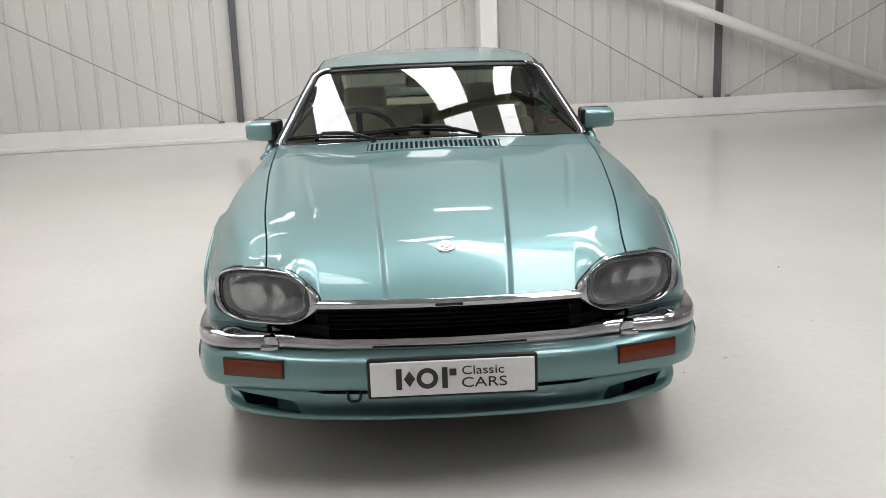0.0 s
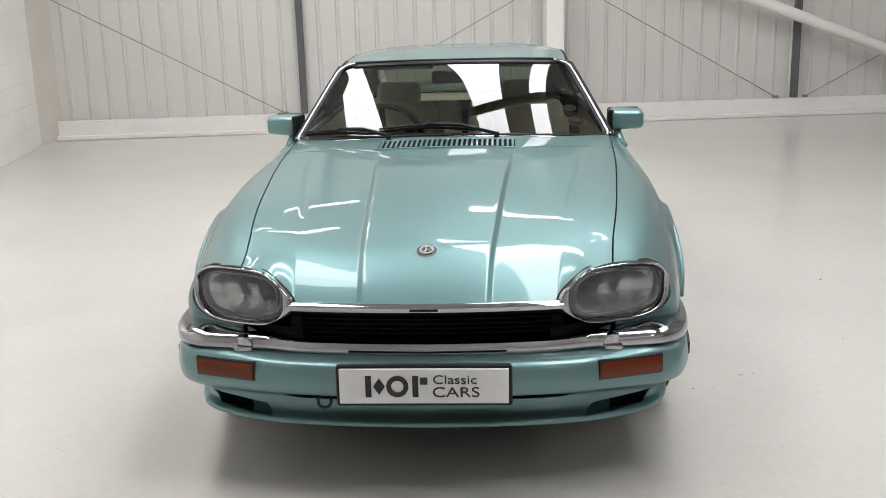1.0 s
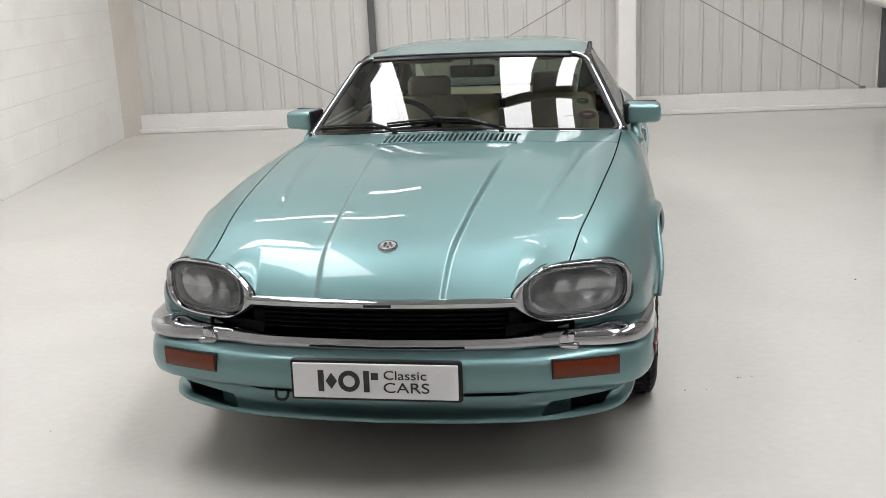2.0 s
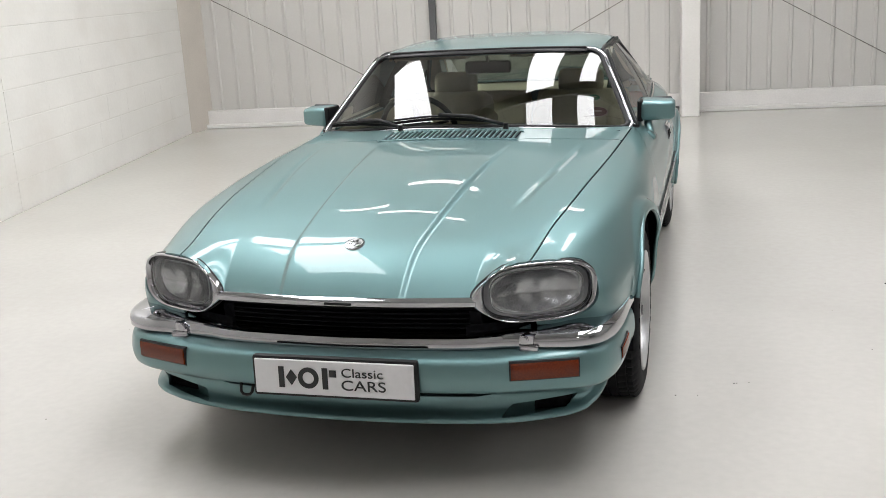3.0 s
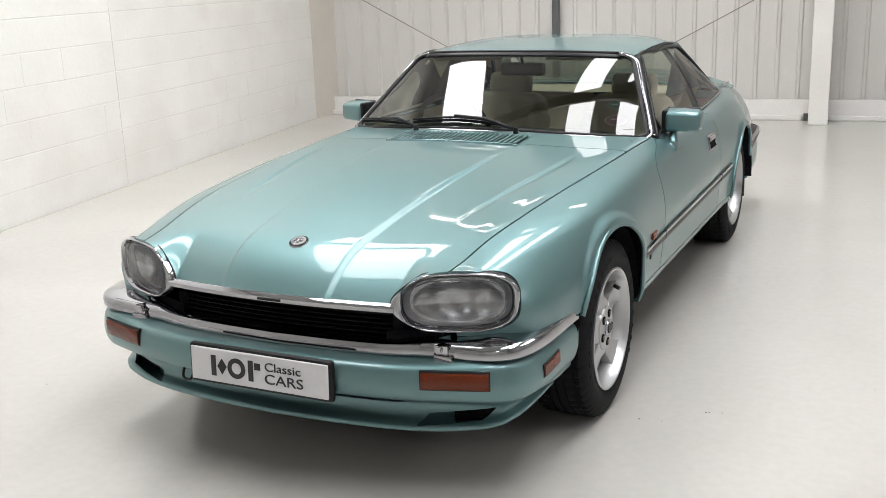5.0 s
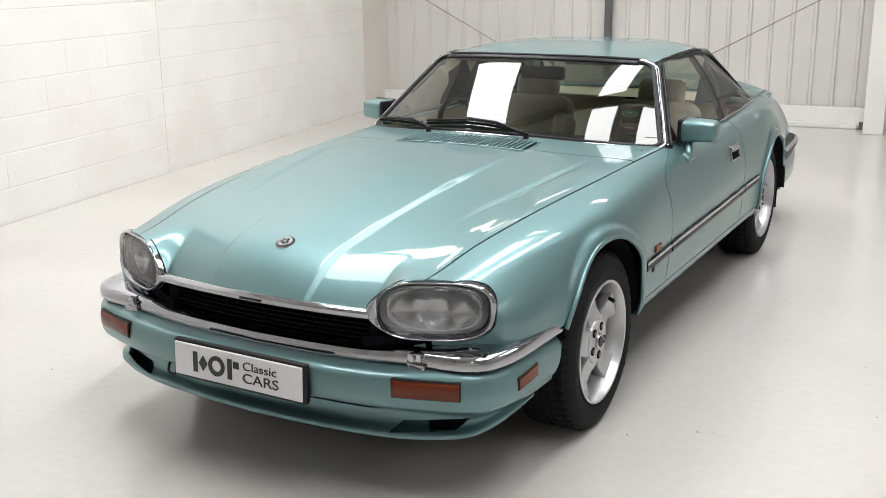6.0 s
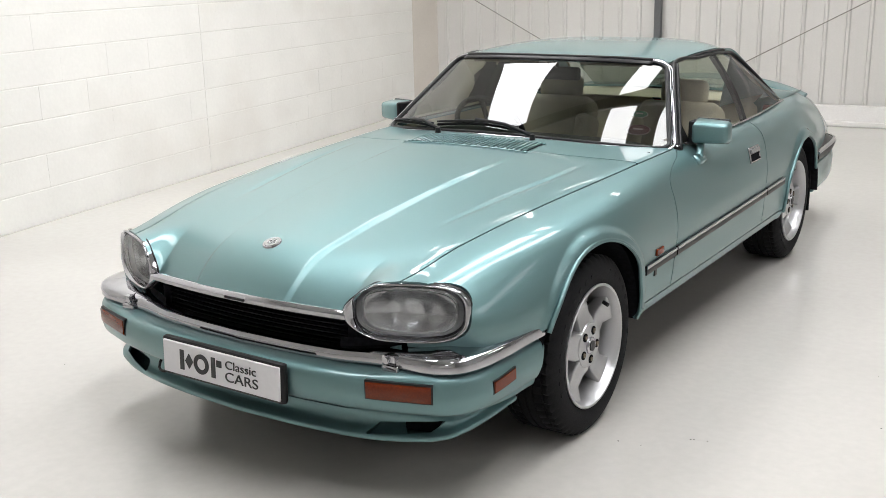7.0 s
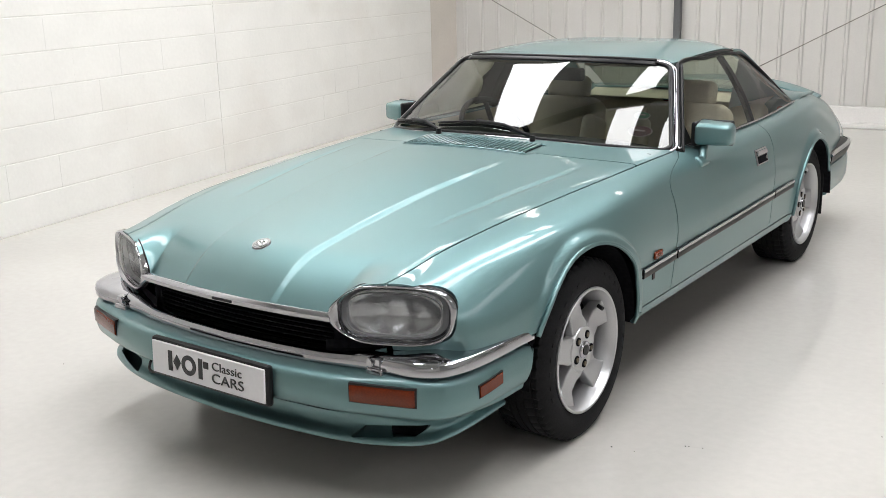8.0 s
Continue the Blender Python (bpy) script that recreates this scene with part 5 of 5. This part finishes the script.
    lathe("hub_cap", [(.031, .088), (.031, .095), (.027, .099), (.001, .100)], 32, M_CHROME, w, "bright hub cap")
    lathe("cap_emblem", [(.019, .0985), (.019, .1015), (.001, .102)], 24, M_BLACK, w, "dark cap emblem")
    for s in range(5):
        a = 2 * math.pi * (s + .5) / 5 + math.pi / 2
        c = Vector((0, .054 * math.cos(a), .054 * math.sin(a)))
        part("lug_hole", cyl_bm(c + Vector((.08, 0, 0)), c + Vector((.0915, 0, 0)), .0155, 18), M_DARK, w)
        part("lug_nut", cyl_bm(c + Vector((.08, 0, 0)), c + Vector((.0945, 0, 0)), .0095, 6), M_BRONZE, w)
    v = Vector((0, .178 * math.cos(radians(34)), .178 * math.sin(radians(34))))
    part("valve", cyl_bm(v + Vector((.076, 0, 0)), v * .95 + Vector((.098, 0, 0)), .0075, 10), M_BLACK, w, "black tyre valve")
    return w


wheel = make_wheel()
wheel.parent = car
WX = 0.745
wheel.matrix_basis = pose(WX + .012, AXLE_F, TYRE_R - .003, 8, 0, 0)
for x, y, turn, spin in ((-WX - .012, AXLE_F, 180, 10), (WX - .028, 2.591, 0, 50), (-WX + .028, 2.591, 180, 33)):
    copy_thing(wheel, Matrix.Translation((x, y, TYRE_R - .003)) @ Matrix.Rotation(radians(turn), 4, 'Z') @ Matrix.Rotation(radians(spin), 4, 'X'))

# arch liners, underbody
for side in (1, -1):
    for ya, za, r in ((AXLE_F, ARCH_Z, R_F + .008), (2.591, .325, R_R + .008)):
        prof = [(.44, 0), (.50, 1), (.86, 1)]
        verts = []
        for x, k in ((.45, .02), (.451, 1), (.858, 1)):
            for a in np.linspace(-.03, math.pi + .03, 33):
                verts.append((x * side, ya + r * k * math.cos(a), za + r * k * math.sin(a)))
        link_mesh("arch_liner", verts, grid_faces(3, 33), M_DARK, car, smooth=True)
    outline = [(.45, .31), (.860, .31), (.864, .58), (.835, .67), (.78, .745), (.45, .745)]
    verts = [(x * side, y, z) for y in (.390, .400) for x, z in outline]
    link_mesh("splash_panel", verts, [tuple(range(6)), tuple(range(11, 5, -1))] + [(i, i + 6, (i + 1) % 6 + 6, (i + 1) % 6) for i in range(6)], M_DARK, car, "black splash panel")
    # rear mud flap
    part("mud_flap", box_bm((side * .745 - .075, 2.935, .19), (side * .745 + .075, 2.947, .44), .004), M_RUBBER, car, "black rubber mud flap")
part("underbody", box_bm((-.70, .36, .19), (.70, 2.22, .30), .03), M_DARK, car, "black floor pan")
part("underbody", box_bm((-.62, -.70, .17), (.62, 3.45, .22), .02), M_DARK, car, "black underbody")
part("radiator", box_bm((-.55, -.60, .22), (.55, -.55, .60), .01), M_DARK, car, "dark radiator")

# ---- tail: rear bumper, lamps, boot spoiler
TPLAN = [(0, 3.785), (.35, 3.775), (.60, 3.740), (.705, 3.680), (.765, 3.590), (.792, 3.460), (.806, 3.30), (.818, 3.10), (.826, 2.985)]
ts = np.concatenate([[0], np.cumsum(np.hypot(*np.diff(np.array(TPLAN), axis=0).T))])
tpx, tpy = spline(ts, [p[0] for p in TPLAN]), spline(ts, [p[1] for p in TPLAN])


def tail_at(s):
    a = abs(s)
    x, y = float(tpx(a)), float(tpy(a))
    d = Vector((float(tpx(a + .004) - tpx(max(a - .004, 0))), float(tpy(a + .004) - tpy(max(a - .004, 0))), 0)).normalized()
    n = Vector((-d.y, d.x, 0))
    sg = 1 if s >= 0 else -1
    return Vector((x * sg, y, 0)), Vector((n.x * sg, n.y, 0))


tt = np.linspace(-float(ts[-1]), float(ts[-1]), 91)
fr = [(tail_at(s)[1], Vector((0, 0, 1))) for s in tt]
sweep("rear_bumper", [tail_at(s)[0] for s in tt], [(-.03, .285), (0.0, .295), (.012, .33), (.014, .42), (.008, .455), (-.02, .47), (-.05, .47), (-.05, .285)], fr, M_PAINT, car, "body-coloured rear bumper")
sweep("rear_bumper_top", [tail_at(s)[0] for s in tt], [(.010, .468), (.022, .500), (.022, .512), (.008, .528), (-.05, .555), (-.09, .56), (-.09, .468)], fr, M_BLACK, car, "black rubber bumper top")
sweep("rear_blade", [tail_at(s)[0] for s in tt], [(.018, .512), (.026, .520), (.020, .532), (.006, .534), (.006, .524)], fr, M_CHROME, car, "chrome strip on the rear bumper")
verts = []
for z in (.50, .60, .68, .745):
    for x in np.linspace(-1, 1, 21):
        xx = float(np.interp(z, [.5, .6, .69, .745], [.72, .705, .63, .54]))
        verts.append((x * xx, 3.68 - .025 * abs(x) ** 3 - .0 * z, z))
link_mesh("tail_panel", verts, [tuple(reversed(f)) for f in grid_faces(4, 21)], M_PAINT, car, smooth=True)
for side in (1, -1):
    part("tail_lamp", box_bm((side * .45 - .15, 3.645, .585), (side * .45 + .15, 3.685, .70), .02, 3), mat("red_lens", (.35, .01, .012), rough=.15, coat=1, grain=.2), car, "red tail lamp")
# boot spoiler: curved blade standing on the lid
sp_rows = []
for x in np.linspace(-.66, .66, 41):
    k = abs(x) / .66
    z = .885 - .085 * k ** 2.2
    y = 3.47 - .16 * k ** 2.5
    sp_rows.append((x, y, z))
sweep("boot_spoiler", sp_rows, [(-.085, .006), (-.04, .016), (.02, .022), (.045, .020), (.05, .012), (.02, .006), (-.04, .0), (-.085, -.002)], [((0, 1, 0), (0, 0, 1))] * 41, M_PAINT, car, "body-coloured boot spoiler")
for x in (-.60, -.2, .2, .60):
    part("spoiler_foot", box_bm((x - .03, 3.30, .74), (x + .03, 3.42, .878 - .062 * (abs(x) > .4)), .012), M_PAINT, car)

# ---- cabin
cab = empty("interior", label="cream leather car interior with dark carpet")
cab.parent = car
verts = [(x, y, .30) for y in (.80, 2.75) for x in (-.70, .70)]
link_mesh("cabin_floor", verts, [(0, 1, 3, 2)], M_OLIVE, cab)
link_mesh("bulkhead", [(-.70, .82, .3), (.70, .82, .3), (.70, .82, .86), (-.70, .82, .86)], [(0, 1, 2, 3)], M_BLACK, cab)
for side in (1, -1):
    verts = [(side * (.70 if z < .8 else .715), y, z) for z in (.30, .60, .80, .848) for y in np.linspace(.85, 2.75, 12)]
    link_mesh("door_card", verts, grid_faces(4, 12), M_LEATHER, cab)
    part("armrest", box_bm((side * .67 - .04, 1.25, .60), (side * .67 + .04, 1.85, .66), .02, 3), M_LEATHER, cab, smooth=True)
# dashboard: rolled top, wood band, instruments
db = []
rows = [(.80, .868), (.92, .872), (1.04, .868), (1.12, .850), (1.145, .815), (1.13, .76), (1.10, .64), (1.05, .55)]
for y, z in rows:
    for x in np.linspace(-.70, .70, 25):
        hump = .018 * math.exp(-((x + .36) / .17) ** 2) * (1 if z > .8 else 0)
        db.append((x, y, z + hump - .03 * (abs(x) / .7) ** 4))
link_mesh("dashboard", db, grid_faces(len(rows), 25), mat("dark_dash", (.020, .022, .020), rough=.6, grain=.2, grain_scale=150), cab, "dark padded dashboard", smooth=True)
part("wood_band", box_bm((-.66, 1.118, .70), (.66, 1.140, .765), .006), mat("walnut_veneer", (.13, .055, .02), rough=.25, coat=1, vary=.4, vary_scale=14, grain=.25, grain_scale=70), cab, "walnut veneer band")
sw = empty("steering_wheel", label="dark steering wheel")
sw.parent = cab
SM = Matrix.Translation((-.36, 1.31, .815)) @ Matrix.Rotation(radians(-62), 4, 'X')
tube("wheel_rim", [SM @ Vector((.19 * math.cos(a), .19 * math.sin(a), 0)) for a in np.linspace(0, 2 * math.pi, 49)], .014, M_BLACK, sw, up=(0.1, 1, 0.2))
part("wheel_boss", box_bm((-.065, -.055, -.03), (.065, .055, .012), .015, 3, m=SM), M_BLACK, sw, smooth=True)
for a in (-.25, math.pi + .25, -math.pi / 2):
    tube("wheel_spoke", [SM @ Vector((.05 * math.cos(a), .05 * math.sin(a), 0)), SM @ Vector((.18 * math.cos(a), .18 * math.sin(a), 0))], .015, M_BLACK, sw, flat=.5)


def make_seat():
    st = empty("seat", label="cream leather front seat with a headrest")
    c = box_bm((-.255, -.28, .0), (.255, .26, .20), .06, 4)
    part("seat_cushion", c, M_LEATHER, st, smooth=True)
    bm = box_bm((-.25, -.085, 0), (.25, .085, .60), .055, 4)
    for v in bm.verts:
        k = v.co.z / .60
        v.co.x *= 1 - .14 * k * k
        v.co.y += .02 * math.cos(v.co.x / .25 * 1.5) * -1
    bmesh.ops.transform(bm, matrix=Matrix.Translation((0, .26, .13)) @ Matrix.Rotation(radians(-19), 4, 'X'), verts=bm.verts)
    part("seat_back", bm, M_LEATHER, st, smooth=True)
    for x in (-1, 1):
        bm = box_bm((x * .205 - .045, -.12, .05), (x * .205 + .045, .06, .50), .04, 3, m=Matrix.Translation((0, .25, .13)) @ Matrix.Rotation(radians(-19), 4, 'X'))
        part("seat_bolster", bm, M_LEATHER, st, smooth=True)
    bm = box_bm((-.125, -.045, 0), (.125, .045, .135), .038, 4, m=Matrix.Translation((0, .455, .685)) @ Matrix.Rotation(radians(-12), 4, 'X'))
    part("headrest", bm, M_LEATHER, st, "cream headrest", smooth=True)
    for x in (-.06, .06):
        part("headrest_post", cyl_bm((x, .45, .66), (x, .47, .73), .006, 8), M_CHROME, st)
    return st


seat = make_seat()
seat.parent = cab
seat.matrix_basis = pose(-.36, 1.62, .33 - .13)
copy_thing(seat, pose(.36, 1.62, .33 - .13))
bm = box_bm((-.60, 2.22, .32), (.60, 2.50, .52), .05, 3)
part("rear_bench", bm, M_LEATHER, cab, "cream rear bench", smooth=True)
for x in (-.30, .30):
    bm = box_bm((x - .28, -.06, 0), (x + .28, .06, .42), .045, 3, m=Matrix.Translation((0, 2.47, .46)) @ Matrix.Rotation(radians(-24), 4, 'X'))
    part("rear_backrest", bm, M_LEATHER, cab, smooth=True)
link_mesh("parcel_shelf", [(-.60, 2.50, .862), (.60, 2.50, .862), (.55, 2.84, .875), (-.55, 2.84, .875)], [(0, 1, 2, 3)], M_LEATHER, cab)
part("centre_console", box_bm((-.10, 1.05, .30), (.10, 2.0, .60), .03, 3), M_BLACK, cab, smooth=True)
# roof lining follows the roof
rl = patch(lambda u, v: roof_skin(.03 + .94 * u, .02 + .96 * v) - np.array([0, 0, .022]), 15, 11)
panel("roof_lining", rl, mat("cream_headlining", (.52, .48, .40), rough=.9, grain=.05), cab, lip=0)
rv = empty("interior_mirror", label="dark interior mirror")
rv.parent = cab
part("mirror_body", box_bm((-.115, 1.335, 1.075), (.115, 1.37, 1.138), .014, 3), M_BLACK, rv, smooth=True)
tube("mirror_stem", [(0, 1.33, 1.165), (0, 1.345, 1.14), (0, 1.35, 1.12)], .008, M_BLACK, rv)
for side in (1, -1):
    part("sun_visor", box_bm((side * .30 - .19, 1.36, 1.148), (side * .30 + .19, 1.50, 1.162), .006), M_LEATHER, cab)


# ---------------------------------------------------------------- grit on the floor
def grit():
    rnd = random.Random(11)
    bm = bmesh.new()
    for x, y, r in ((1.19, .08, .005), (1.20, .085, .004), (1.245, .096, .004), (1.06, -.05, .003), (1.73, .51, .004), (1.90, 1.43, .009), (1.62, 1.0, .003), (.98, -.06, .005), (-1.35, -.6, .004), (-1.6, .4, .003)):
        r *= 0.5
        m = Matrix.Translation((x, y, r * .45)) @ Matrix.Rotation(rnd.uniform(0, 6), 4, 'Z') @ Matrix.Diagonal((1.5, 1, .6, 1))
        bmesh.ops.create_icosphere(bm, subdivisions=1, radius=r, matrix=m)
    tagged(part("grit", bm, M_RUBBER), label="few dark specks of grit on the pale floor", category="grit", kind="stuff")


grit()


# ---------------------------------------------------------------- blocks of the west wall
def blocks():
    wall = [o for o in scene.objects if o.name == "wall_west"][0]
    d = Vector((-0.17, 1, 0)).normalized()
    n = Vector((1, 0.17, 0)).normalized()
    turn = math.atan2(d.y, d.x)
    course, length, rnd = 0.2285, 0.45, random.Random(4)
    kinds = {}

    def mesh_for(w, open_joint):
        """A painted-over block: soft bed joints above and below, end joints mostly filled."""
        if (w, open_joint) not in kinds:
            h, e = course - 0.0065, 0.0009 if open_joint else 0.0
            prof = [(-0.002, 0), (0.0046, 0.0), (0.0066, 0.0012), (0.007, 0.0034), (0.007, h - 0.0034), (0.0066, h - 0.0012), (0.0046, h), (-0.002, h)]
            verts = [(x, y, z) for x in (e, w - e) for y, z in prof]
            n = len(prof)
            faces = [(k, (k + 1) % n, n + (k + 1) % n, n + k) for k in range(n)] + [tuple(range(n - 1, -1, -1)), tuple(range(n, 2 * n))]
            me = bpy.data.meshes.new("block")
            me.from_pydata(verts, [], faces)
            me.materials.append(M_BLOCK)
            kinds[(w, open_joint)] = me
        return kinds[(w, open_joint)]
    joint = (2.84 + 1.35) * math.hypot(1, 0.17)
    total = (Y1 - Y0) * math.hypot(1, 0.17)
    for row in range(11):
        for a, b in ((0.0, joint - 0.003), (joint + 0.005, total)):
            s = a
            first_w = 0.225 if row % 2 else 0.45
            while s < b - 0.02:
                w = first_w if s == a else length
                w = round(min(w, b - s), 3)
                ob = new("block", mesh_for(w, rnd.random() < 0.07))
                ob.parent = wall
                p = Vector((left_x(Y0), Y0, 0)) + d * s + n * (-0.0162 + rnd.uniform(-0.0001, 0.0001))
                ob.matrix_basis = Matrix.Translation((p.x, p.y, row * course + 0.004)) @ Matrix.Rotation(turn, 4, 'Z') @ Matrix.Scale(-1, 4, (0, 1, 0))
                s += w


blocks()
